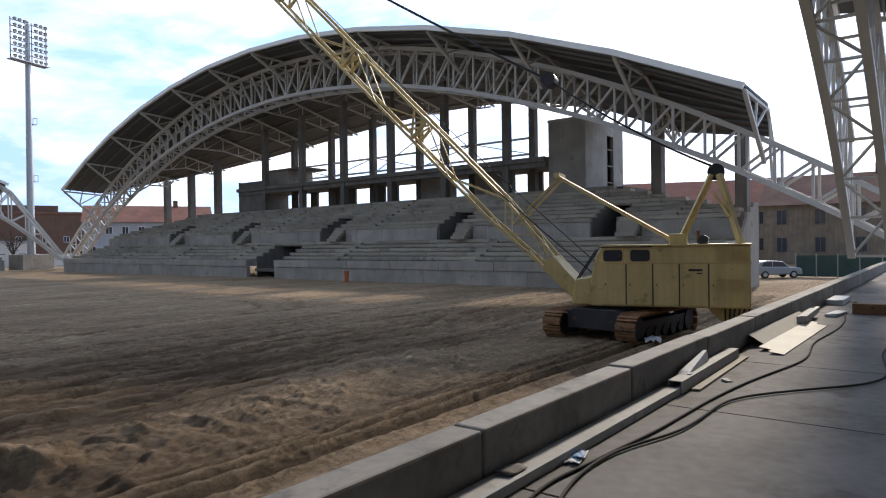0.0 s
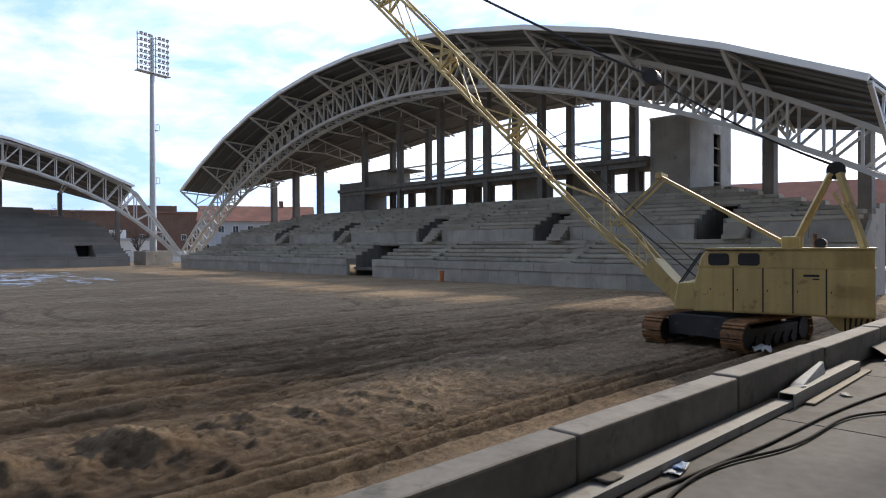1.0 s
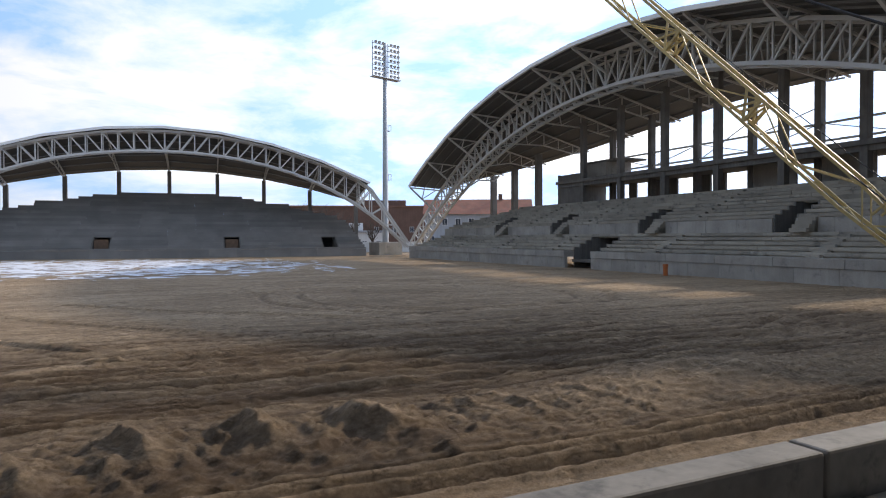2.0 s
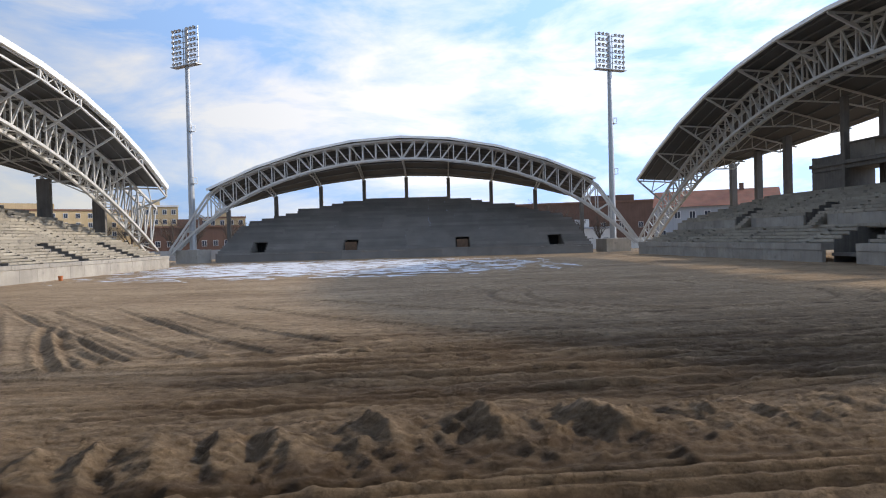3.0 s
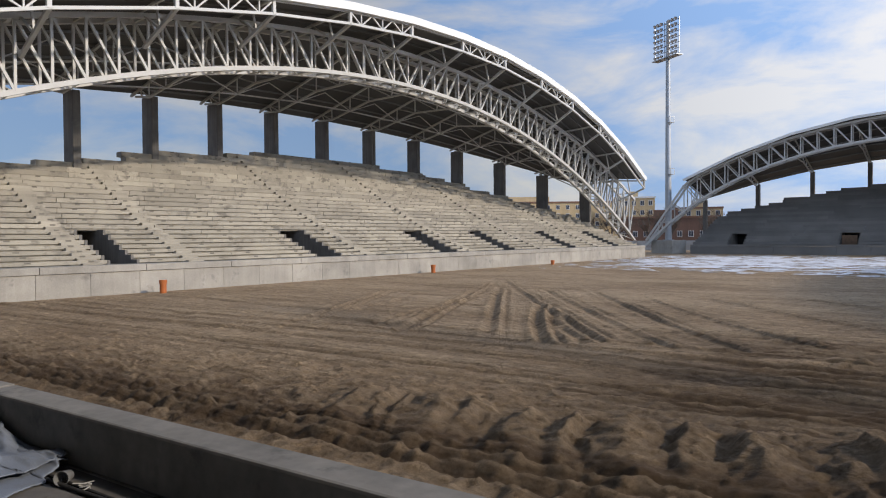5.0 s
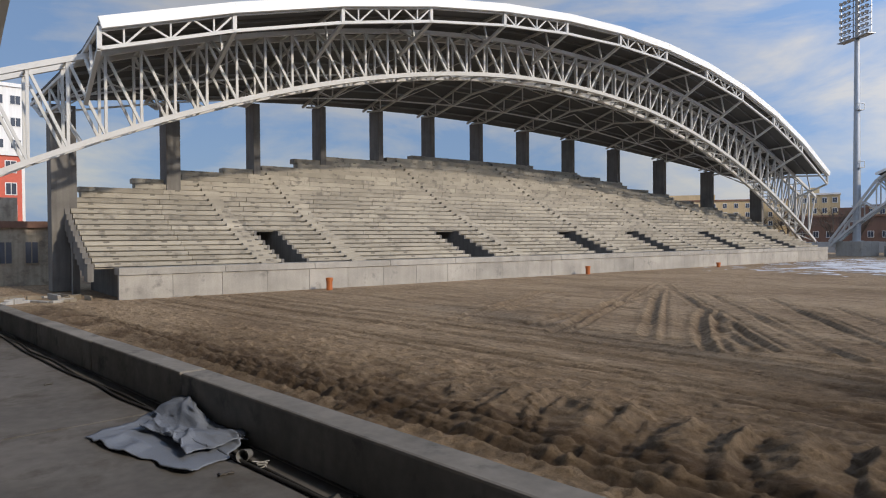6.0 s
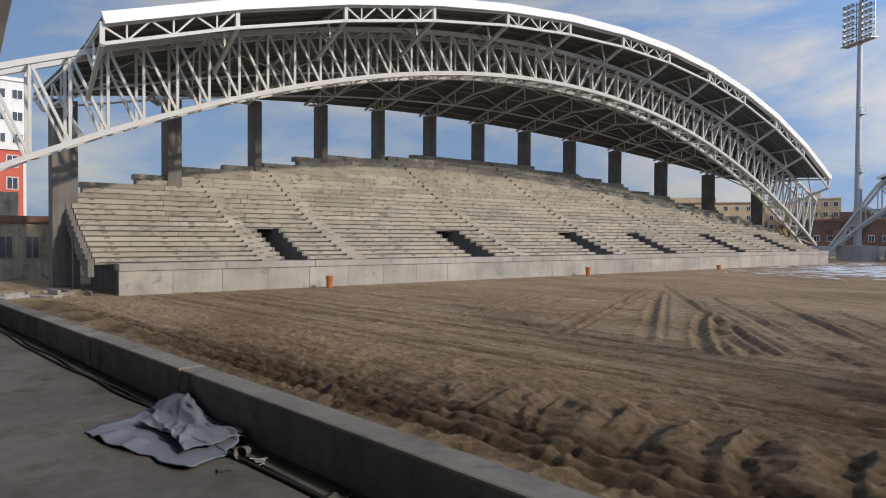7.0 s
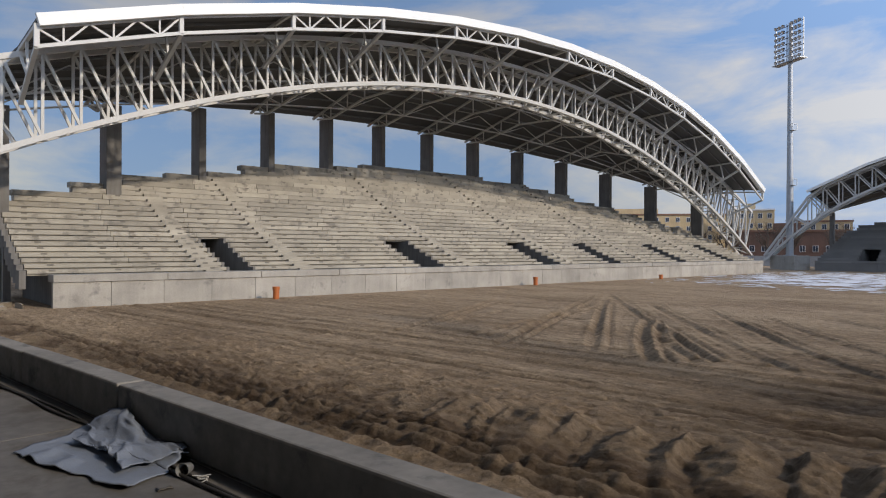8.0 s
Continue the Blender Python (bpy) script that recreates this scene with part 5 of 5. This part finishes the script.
# over the far end of the sunlit stand
house_at("apartment_block", facing_pitch(31.5, 235, 8), 62, 12, 15.0, PLASTER_Y, BROWNTILE, "long ochre apartment block with rows of windows", 5, 18, flank=3)
house_at("apartment_block", facing_pitch(23.2, 225, 0), 13, 12, 15.5, PLASTER_Y, PLASTER_W, "ochre apartment block with a pale roof edge", 5, 5, flank=3)
house_at("apartment_block", facing_pitch(18.2, 220, 0), 14, 10, 11.5, PLASTER_Y, BROWNTILE, "low ochre apartment block behind bare trees", 4, 5)
house_at("brick_hall", facing_pitch(20.5, 190, 0), 26, 14, 8.0, BRICKRED, BROWNTILE, "long low red brick hall", 1, 9, base=3.0)
# corner behind the shaded stand
house_at("brick_hall", facing_pitch(-14.6, 195, 0), 62, 20, 12.2, BRICKRED, BROWNTILE, "long brown brick hall with a flat dark roof", 1, 12, base=5.0)
house_at("grey_house", facing_pitch(-22.6, 150, 0), 24, 11, 8.6, PLASTER_G, TILE, "grey plastered house with a red tiled roof", 2, 8, ridge=3.6, base=2.2)
house_at("white_shed", facing_pitch(-12.2, 165, 0), 14, 7, 4.6, PLASTER_W, PLASTER_G, "small white plastered shed", 1, 4)
# over the near end of the shaded stand
house_at("old_town_house", facing_pitch(-77.5, 96, -4), 17.5, 12, 7.6, PLASTER_B, BROWNTILE, "old two-storey beige house with a brown tiled roof", 2, 4, ridge=4.2, base=1.6, win=(1.1, 1.8), surround=PLASTER_B)
house_at("old_town_house", facing_pitch(-67.0, 112, 4), 24, 12, 8.6, PLASTER_B, TILE, "old beige house with a red-brown tiled roof", 2, 6, ridge=4.4, base=1.6, win=(1.1, 1.8), surround=PLASTER_B)
house_at("old_town_house", facing_pitch(-58.5, 150, 0), 15, 12, 12.5, PLASTER_Y, TILE, "ochre house with a red tiled roof seen over the terrace", 4, 5, ridge=3.5)


def bare_tree(x, y, h, seed, label):
    """Leafless winter tree: tapered trunk, limbs and many fine twigs."""
    rg = random.Random(seed)
    th = thing("bare_tree", Matrix.Translation((x, y, 0)), label, "tree", "bare trees")
    trunk, limbs, twigs = Geo(), Geo(), Geo()
    trunk.tube((0, 0, -0.3), (0.1, 0, h * 0.35), h * 0.028, h * 0.02, 8)
    for i in range(9):
        a, t = rg.uniform(0, 6.28), rg.uniform(0.6, 1.0)
        p = Vector((0.1 * t, 0, h * 0.35 * t))
        q = p + Vector((math.cos(a) * h * 0.22, math.sin(a) * h * 0.22, h * rg.uniform(0.25, 0.5)))
        limbs.tube(p, q, h * 0.012, h * 0.005, 5)
        for j in range(10):
            b0 = p.lerp(q, rg.uniform(0.3, 1.0))
            b1 = b0 + Vector((rg.uniform(-1, 1), rg.uniform(-1, 1), rg.uniform(0.2, 1.2))) * h * 0.13
            twigs.tube(b0, b1, h * 0.004, h * 0.0015, 4)
            for k in range(5):
                c0 = b0.lerp(b1, rg.uniform(0.3, 1.0))
                twigs.tube(c0, c0 + Vector((rg.uniform(-1, 1), rg.uniform(-1, 1), rg.uniform(0.0, 1.2))) * h * 0.07, h * 0.002, h * 0.001, 3)
    part("trunk", trunk, BARK, th)
    part("limb_frame", limbs, BARK, th)
    tagged(part("twig_crown", twigs, BARK, th), kind="stuff")


for k, (az, dist, h) in enumerate(((-8.6, 160, 14), (-10.2, 158, 12), (-11.6, 162, 10), (-13.5, 150, 9), (-9.6, 172, 13), (25.0, 170, 13), (20.4, 172, 11), (27.0, 185, 12), (24.0, 165, 9), (16.8, 176, 12), (-7.4, 175, 12), (17.6, 168, 10), (22.0, 178, 12))):
    a = radians(az)
    bare_tree(-math.sin(a) * dist, math.cos(a) * dist, h, 40 + k, "leafless grey-brown winter tree beyond the stands")

# boundary fences
def panel_fence(p, q, h, n, mat, label, name="site_fence"):
    th = thing(name, Matrix.Identity(4), label, "fence")
    p, q = Vector(p), Vector(q)
    for i in range(n):
        a, b = p.lerp(q, i / n), p.lerp(q, (i + 1) / n)
        rod("post", a - Vector((0, 0, 0.3)), a + Vector((0, 0, h + 0.1)), 0.09, GALV, th)
        rod("panel", a.lerp(b, 0.03) + Vector((0, 0, h / 2)), a.lerp(b, 0.97) + Vector((0, 0, h / 2)), 0.05, mat, th, h - 0.1)


panel_fence((62.2, 17.2, 0), (63.4, 9.5, 0), 1.9, 5, GREENNET, "green netted site fence below the old houses")
panel_fence((-75, 135, 0), (-32, 150, 0), 2.2, 14, GALV, "grey metal boundary fence beyond the corner")
panel_fence((22, 150, 0), (60, 136, 0), 2.4, 12, PLASTER_W, "pale boundary fence beyond the corner")


def parked_car(m, paint, label):
    th = thing("car", m, label, "car")
    lower = [(-2.0, 0.32), (2.0, 0.32), (2.02, 0.62), (1.85, 0.84), (0.95, 0.93), (-1.85, 0.98), (-2.05, 0.62)]
    upper = [(-1.8, 0.96), (1.0, 0.92), (0.35, 1.42), (-0.9, 1.48), (-1.55, 1.35)]
    part("body", Geo().prism(lower, "y", -0.84, 0.84), paint, th, bevel=0.07)
    part("cabin", Geo().prism(upper, "y", -0.72, 0.72), paint, th, bevel=0.06)
    for sy in (-1, 1):
        for poly in ([(-0.5, 1.0), (0.82, 0.97), (0.3, 1.36), (-0.5, 1.4)], [(-1.5, 1.02), (-0.58, 1.0), (-0.58, 1.4), (-1.3, 1.32)]):
            part("side_glass", Geo().prism(poly, "y", min(sy * 0.72, sy * 0.73), max(sy * 0.72, sy * 0.73)), PANE, th)
        for x in (-1.25, 1.25):
            wh = part("wheel", Geo().tube((x, sy * 0.68, 0.31), (x, sy * 0.86, 0.31), 0.31, 0.31, 18), RUBBER, th)
            part("rim", Geo().tube((x, sy * 0.855, 0.31), (x, sy * 0.875, 0.31), 0.19, 0.19, 12), GALV, wh)
        part("headlight", Geo().box(1.86, 2.0, min(sy * 0.5, sy * 0.78), max(sy * 0.5, sy * 0.78), 0.62, 0.76), LAMP, th)
        part("tail_light", Geo().box(-2.03, -1.9, min(sy * 0.6, sy * 0.8), max(sy * 0.6, sy * 0.8), 0.7, 0.95), REDPAINT, th)
    part("bumper", Geo().box(-2.08, 2.06, -0.8, 0.8, 0.3, 0.45), paint, th, bevel=0.03)


CARPAINT = material("pale_blue_car_paint", (0.26, 0.30, 0.34), 0.3, 0.3, var=0.03, bump=0.0)
parked_car(Matrix.Translation((60.0, 18.3, 0)) @ Matrix.Rotation(radians(318), 4, "Z"), CARPAINT, "pale blue parked hatchback beside the site fence")
parked_car(Matrix.Translation((-50, 146, 0)) @ Matrix.Rotation(radians(10), 4, "Z"), CARPAINT, "pale parked hatchback beyond the corner")

# end block of the shaded stand
eb = thing("service_block", east.matrix_world @ Matrix.Translation((48.1, 0, 0)), "pale rendered service block with a dark doorway", "outbuilding")
part("wall", Geo().box(0, 0.3, 0.3, 0.9, -0.5, 3.2).box(0, 0.3, 0.9, 1.9, 2.3, 3.2).box(0, 0.3, 1.9, 3.2, -0.5, 3.2).box(-1.0, 0.3, 0.0, 0.3, -0.5, 3.2), WALLCON, eb)
# black sheet behind the opening, painted as the shade indoors
part("doorway", Geo().box(-0.2, 0.0, 0.9, 1.9, -0.5, 2.3), DARK, eb)
ew = [(0.3, -0.5)] + [p for r in e_rows + u_rows[:3] for p in ((r[2], r[3] - r[4]), (r[2], r[3]))] + [(8.6, u_rows[2][3]), (8.6, -0.5)]
part("end_wall", Geo().prism(ew, "x", 47.92, 48.1), WALLCON, east)

# ---- things lying on the walkway ----
SHEET = material("bright_sheet_metal", (0.33, 0.30, 0.235), 0.7, 0.0, var=0.1, scale=1.5, fine=10, bump=0.03)
PALE = material("pale_metal_profile", (0.37, 0.36, 0.34), 0.8, 0.0, var=0.15, scale=3, fine=15, bump=0.05, stain=(0.25, 0.24, 0.22), stain_at=0.66)
PAPER = material("white_paper", (0.62, 0.64, 0.66), 0.8, var=0.12, scale=8, bump=0.1)
BLUEP = material("blue_print_paper", (0.10, 0.22, 0.42), 0.7, var=0.2, scale=20)
CLOTH = material("grey_blue_fleece", (0.175, 0.198, 0.24), 0.95, var=0.12, scale=4, fine=80, bump=0.3, stain=(0.16, 0.17, 0.19), stain_at=0.66)
FL = 1.702


def on_deck(x, y, z=FL, turn=0.0):
    return deck_m @ Matrix.Translation((x, y, z)) @ Matrix.Rotation(radians(turn), 4, "Z")


# long channel along the parapet foot
ch = thing("steel_channel", on_deck(-0.6, -0.20), "long pale steel channel lying along the parapet foot", "profile")
part("web", Geo().box(0, 7.25, 0.0, 0.16, 0.0, 0.012), PALE, ch)
part("flange", Geo().box(0, 7.25, -0.012, 0.0, 0.0, 0.07), PALE, ch)
part("flange", Geo().box(0, 7.25, 0.16, 0.172, 0.0, 0.07), PALE, ch)
part("cover_strip", Geo().box(0, 7.25, 0.0, 0.16, 0.060, 0.070), PALE, ch)

# box profile with loose laths beside the parapet
bp_ = thing("box_profile", on_deck(6.66, -0.15, FL, 1.2), "pale open-ended box profile lying by the parapet", "profile")
part("lower_plate", Geo().box(0, 2.55, -0.075, 0.075, 0.0, 0.012), PALE, bp_)
part("side_plate", Geo().box(0, 2.55, -0.075, -0.063, 0.012, 0.12), PALE, bp_)
part("side_plate", Geo().box(0, 2.55, 0.063, 0.075, 0.012, 0.12), PALE, bp_)
part("upper_plate", Geo().box(0.02, 2.55, -0.075, 0.075, 0.12, 0.13), PALE, bp_)
for k, (x, y, z, L, w, h, a, mat, lb) in enumerate(((6.9, -0.29, FL, 2.4, 0.09, 0.022, 1.5, TIMBER, "thin weathered lath on the slab"), (7.0, -0.05, FL, 2.3, 0.05, 0.09, 0.0, TIMBER, "timber batten on edge by the parapet"))):
    st = thing("lath", on_deck(x, y, z, a), lb, "timber", "loose laths")
    part("bar", Geo().box(0, L, -w / 2, w / 2, 0, h), mat, st, bevel=0.004)
    part("cut_end", Geo().box(-0.004, 0, -w / 2 + 0.006, w / 2 - 0.006, 0.005, h - 0.005), TIMBER, st)
fw = thing("foam_offcut", on_deck(7.05, -0.11, FL + 0.131, 3.0), "white wedge of foam board on the box profile", "foam")
part("wedge", Geo().hexa([(0, -0.06, 0), (1.0, -0.05, 0.0), (1.0, 0.03, 0.0), (0, 0.06, 0), (0.1, -0.055, 0.02), (1.0, -0.03, 0.13), (1.0, 0.01, 0.13), (0.1, 0.05, 0.03)]), PAPER, fw, bevel=0.004)
part("torn_edge", Geo().prism([(0.0, -0.05), (0.05, -0.09), (0.16, -0.055)], "z", 0.0, 0.01), PAPER, fw)
# folded flashings, the outer one leaning on the parapet
for k, (x, y, L, ya, za, yb, zb) in enumerate(((10.35, 0.0, 3.9, -0.04, 0.17, -0.27, 0.03), (10.0, 0.0, 3.8, -0.255, 0.05, -0.44, 0.02), (9.75, 0.0, 3.7, -0.43, 0.035, -0.62, 0.008))):
    sh = thing("metal_sheet", on_deck(x, y, FL, -0.6), "bright folded sheet metal flashing on the slab", "sheet metal", "loose flashings")
    part("sheet", Geo().hexa([(0, yb, zb), (L, yb, zb), (L, ya, za), (0, ya, za), (0, yb, zb + 0.006), (L, yb, zb + 0.006), (L, ya, za + 0.006), (0, ya, za + 0.006)]), SHEET, sh)
    part("fold", Geo().box(0.0, L, yb - 0.004, yb, max(0.0, zb - 0.03), zb + 0.006), SHEET, sh)
for x, y, z, s_, mat, a, lb in ((13.2, -0.36, 0.06, (1.8, 0.15, 0.12), PALE, 2.0, "short pale box section on the flashings"), (14.5, -0.24, 0.0, (1.9, 0.22, 0.09), SHEET, 3.0, "bright sheet offcut near the parapet"),
                                (17.9, -0.42, 0.0, (1.5, 0.36, 0.12), PAPER, 0.0, "flat white foam board on the slab"), (15.1, -0.62, 0.0, (0.9, 0.22, 0.06), PAPER, -6.0, "crushed white wrapping on the slab"), (16.2, -0.78, 0.0, (0.24, 3.0, 0.22), RUST, 185.0, "rusty dark steel beam lying across the slab")):
    b = thing("loose_block", on_deck(x, y, FL + z, a), lb, "building material")
    part("block", Geo().box(0, s_[0], 0, s_[1], 0, s_[2]), mat, b, bevel=0.012)
    part("chipped_corner", Geo().prism([(0, 0), (0.12, 0), (0, 0.1)], "z", s_[2], s_[2] + 0.012), mat, b)


def crumpled(name, m, w, d, h, mat, seed, label, category, n=14):
    """A creased sheet lying on a surface."""
    g = Geo()
    rg = np.random.RandomState(seed)
    xs, ys = np.linspace(-w / 2, w / 2, n), np.linspace(-d / 2, d / 2, n)
    X, Y = np.meshgrid(xs, ys, indexing="ij")
    Z = h * (0.15 + ridged(X / w * 4 + seed, Y / d * 4, 1.4, seed, 3) * 0.75)
    X = X + 0.12 * w * fbm(X / w * 3, Y / d * 3 + seed, 1.0, seed + 9, 2)
    Y = Y + 0.12 * d * fbm(Y / d * 3, X / w * 3 + seed, 1.0, seed + 5, 2)
    k = np.arange(n * n).reshape(n, n)
    g.v = np.stack([X, Y, np.maximum(Z, 0.004)], -1).reshape(-1, 3).tolist()
    g.f = [tuple(map(int, f)) for f in np.stack([k[:-1, :-1], k[1:, :-1], k[1:, 1:], k[:-1, 1:]], -1).reshape(-1, 4)]
    ob = part(name, g, mat, None, "", smooth=True)
    md = ob.modifiers.new("thickness", "SOLIDIFY")
    md.thickness = 0.006
    ob.matrix_world = m
    return tagged(ob, label, category)


crumpled("paper_scrap", on_deck(4.18, -0.24, FL, 12), 0.30, 0.13, 0.03, PAPER, 5, "crumpled white wrapper on the slab", "paper")
crumpled("paper_scrap", on_deck(4.22, -0.245, FL + 0.022, 20), 0.17, 0.08, 0.02, BLUEP, 6, "blue printed wrapper on paper", "paper", 8)
crumpled("plastic_scrap", Matrix.Translation((20.0, 9.75, float(relief(np.array([20.0]), np.array([9.75]))[0]) + 0.02)) @ Matrix.Rotation(0.5, 4, "Z"), 0.8, 0.5, 0.24, PAPER, 8, "white torn plastic bag on the sand", "plastic bag", 9)
for k, (x, y, w) in enumerate(((3.5, -0.10, 0.22), (7.6, -0.42, 0.14), (-4.55, -0.42, 0.10), (-3.6, -0.14, 0.22), (-8.7, -0.55, 0.12))):
    crumpled("debris_scrap", on_deck(x, y, FL + (0.072 if k == 0 else 0.0), 40 * k), w, w * 0.6, 0.03, SLABCON if k != 1 else PALE, 20 + k, "small scrap of dirty debris on the slab", "debris", 6)


def fabric(name, m, corners, n, seed, height, mat, label, category):
    """A creased sheet between four corners on the slab; height(a, b) lifts it."""
    a, b = np.meshgrid(np.linspace(0, 1, n), np.linspace(0, 1, n), indexing="ij")
    (ax, ay), (bx, by), (cx, cy), (dx, dy) = corners
    X = (ax * (1 - a) + bx * a) * (1 - b) + (dx * (1 - a) + cx * a) * b
    Y = (ay * (1 - a) + by * a) * (1 - b) + (dy * (1 - a) + cy * a) * b
    rim = 0.09 * np.clip(np.maximum(np.abs(a - 0.5), np.abs(b - 0.5)) * 2, 0, 1)
    X = X + rim * 1.4 * fbm(a * 2.6, b * 2.6, 0.6, seed + 1, 3)
    Y = Y + rim * fbm(b * 2.6, a * 2.6, 0.6, seed + 2, 3)
    crease = ridged(a * 1.9 + 0.7 * b + 3, b * 1.4 - 0.5 * a + 5, 0.62, seed, 2)
    pleat = ridged(a * 1.1 - 0.9 * b + 7, b * 0.5 + 2, 0.35, seed + 4, 2)
    Z = 0.012 + 0.075 * np.clip(crease - 0.3, 0, 1) + 0.035 * np.clip(pleat - 0.35, 0, 1) + height(a, b)
    g = Geo()
    k = np.arange(n * n).reshape(n, n)
    g.v = np.stack([X, np.minimum(Y, -0.018), Z], -1).reshape(-1, 3).tolist()
    g.f = [tuple(map(int, f)) for f in np.stack([k[:-1, :-1], k[1:, :-1], k[1:, 1:], k[:-1, 1:]], -1).reshape(-1, 4)]
    ob = part(name, g, mat, None, smooth=True)
    ob.modifiers.new("thickness", "SOLIDIFY").thickness = 0.008
    ob.matrix_world = m
    return tagged(ob, label, category)


# fleece thrown down by the parapet: a flat sheet and a folded one on it
fabric("fleece_sheet", on_deck(0, 0), ((-6.15, -0.88), (-4.72, -0.60), (-4.98, -0.03), (-6.42, -0.06)), 60, 13, lambda a, b: 0.05 * smooth(b, 0.5, 1.0), CLOTH, "crumpled grey-blue fleece sheet lying against the parapet", "fabric sheet")
fabric("fleece_sheet", on_deck(0, 0), ((-5.95, -0.50), (-4.98, -0.50), (-5.02, -0.03), (-6.50, -0.03)), 56, 29, lambda a, b: 0.05 + 0.13 * smooth(b, 0.45, 0.95) * np.exp(-((a - 0.26) / 0.30) ** 4) + 0.04 * np.exp(-((a - 0.62 - 0.3 * b) / 0.12) ** 2), CLOTH, "rumpled grey-blue fleece folded up against the parapet", "fabric sheet")


def cable(name, pts, r, label, m=None):
    cu_ = bpy.data.curves.new(name, "CURVE")
    cu_.dimensions, cu_.bevel_depth, cu_.bevel_resolution = "3D", r, 3
    sp = cu_.splines.new("NURBS")
    sp.points.add(len(pts) - 1)
    for p, q in zip(sp.points, pts):
        p.co = (*q, 1)
    sp.use_endpoint_u, sp.order_u = True, 4
    cu_.materials.append(RUBBER)
    ob = new(name, cu_)
    ob.matrix_world = m or Matrix.Identity(4)
    return tagged(ob, label, "cable", "site cables")


zc = FL + 0.013
cable("cable", [(x, y, zc) for x, y in ((1.6, -0.95), (2.6, -0.55), (3.4, -0.28), (4.0, -0.38), (4.6, -0.42), (5.2, -0.50), (6.4, -0.52), (7.9, -0.66), (9.3, -0.95), (10.2, -0.88), (11.2, -0.74), (13.0, -0.92), (14.6, -0.84), (15.6, -0.70))], 0.012, "black rubber site cable snaking over the slab", deck_m)
cable("cable", [(x, y, zc + 0.004) for x, y in ((1.7, -1.3), (2.7, -0.75), (3.5, -0.45), (4.2, -0.40), (4.7, -0.47), (5.2, -0.66), (5.9, -0.68), (6.6, -0.66), (7.1, -0.92), (7.7, -1.36), (8.1, -1.70), (8.8, -1.92), (9.9, -1.72), (11.2, -1.65), (12.5, -1.95))], 0.012, "black rubber site cable bending across the slab", deck_m)
rgc = random.Random(9)
for off, r in ((-0.10, 0.012), (-0.15, 0.013)):
    cable("cable", [(x * 0.8 - 17.0, off - 0.05 + rgc.uniform(-0.07, 0.06), FL + r + 0.004) for x in range(22)], r, "black cable running along the parapet foot", deck_m)
CLEAR = material("clear_plastic", (0.20, 0.20, 0.195), 0.3, var=0.1, bump=0.0)
cup = thing("plastic_cup", on_deck(-4.70, -0.20, FL + 0.05, 40) @ Matrix.Rotation(radians(82), 4, "X"), "clear plastic cup lying by the parapet", "cup")
for k in range(14):  # thin open wall of tapered staves
    t0, t1 = 2 * math.pi * k / 14, 2 * math.pi * (k + 1) / 14
    ring = [(r * math.cos(t), r * math.sin(t), z) for z, rs in ((-0.06, (0.032, 0.0335)), (0.06, (0.046, 0.0475))) for r, t in ((rs[0], t0), (rs[1], t0), (rs[1], t1), (rs[0], t1))]
    part("cup_wall", Geo().hexa(ring), CLEAR, cup)
part("cup_base", Geo().tube((0, 0, -0.062), (0, 0, -0.058), 0.033, 0.033, 14), CLEAR, cup)
for k in range(3):
    tw = cable("twine", [(-4.46 + 0.05 * math.cos(2.1 * k + 1.3 * i), -0.20 + 0.05 * math.sin(1.7 * k + 1.9 * i), FL + 0.012 + 0.012 * i) for i in range(5)], 0.004, "short tangle of pale twine on the slab", deck_m)
    tw.data.materials[0] = PALE

# ---- rubble by the near end of the sunlit stand ----
rg = random.Random(17)
for k in range(16):
    x, y = rg.uniform(-46, -41.5), rg.uniform(3.2, 7.2)
    b = thing("rubble_piece", Matrix.Translation((x, y, 0.0)) @ Matrix.Rotation(rg.uniform(0, 6), 4, "Z"), "broken plank or concrete scrap on the ground", "rubble", "rubble by the stand")
    L, w, h = rg.uniform(0.4, 2.2), rg.uniform(0.1, 0.4), rg.uniform(0.06, 0.3)
    mat = rg.choice((TIMBER, WALLCON, TIMBER, PALE))
    part("piece", Geo().box(-L / 2, L / 2, -w / 2, w / 2, -0.05, h), mat, b, bevel=0.02)
    part("splinter", Geo().prism([(L / 2, -w / 2), (L / 2 + 0.15, -w / 5), (L / 2, w / 4)], "z", 0, h * 0.8), mat, b)
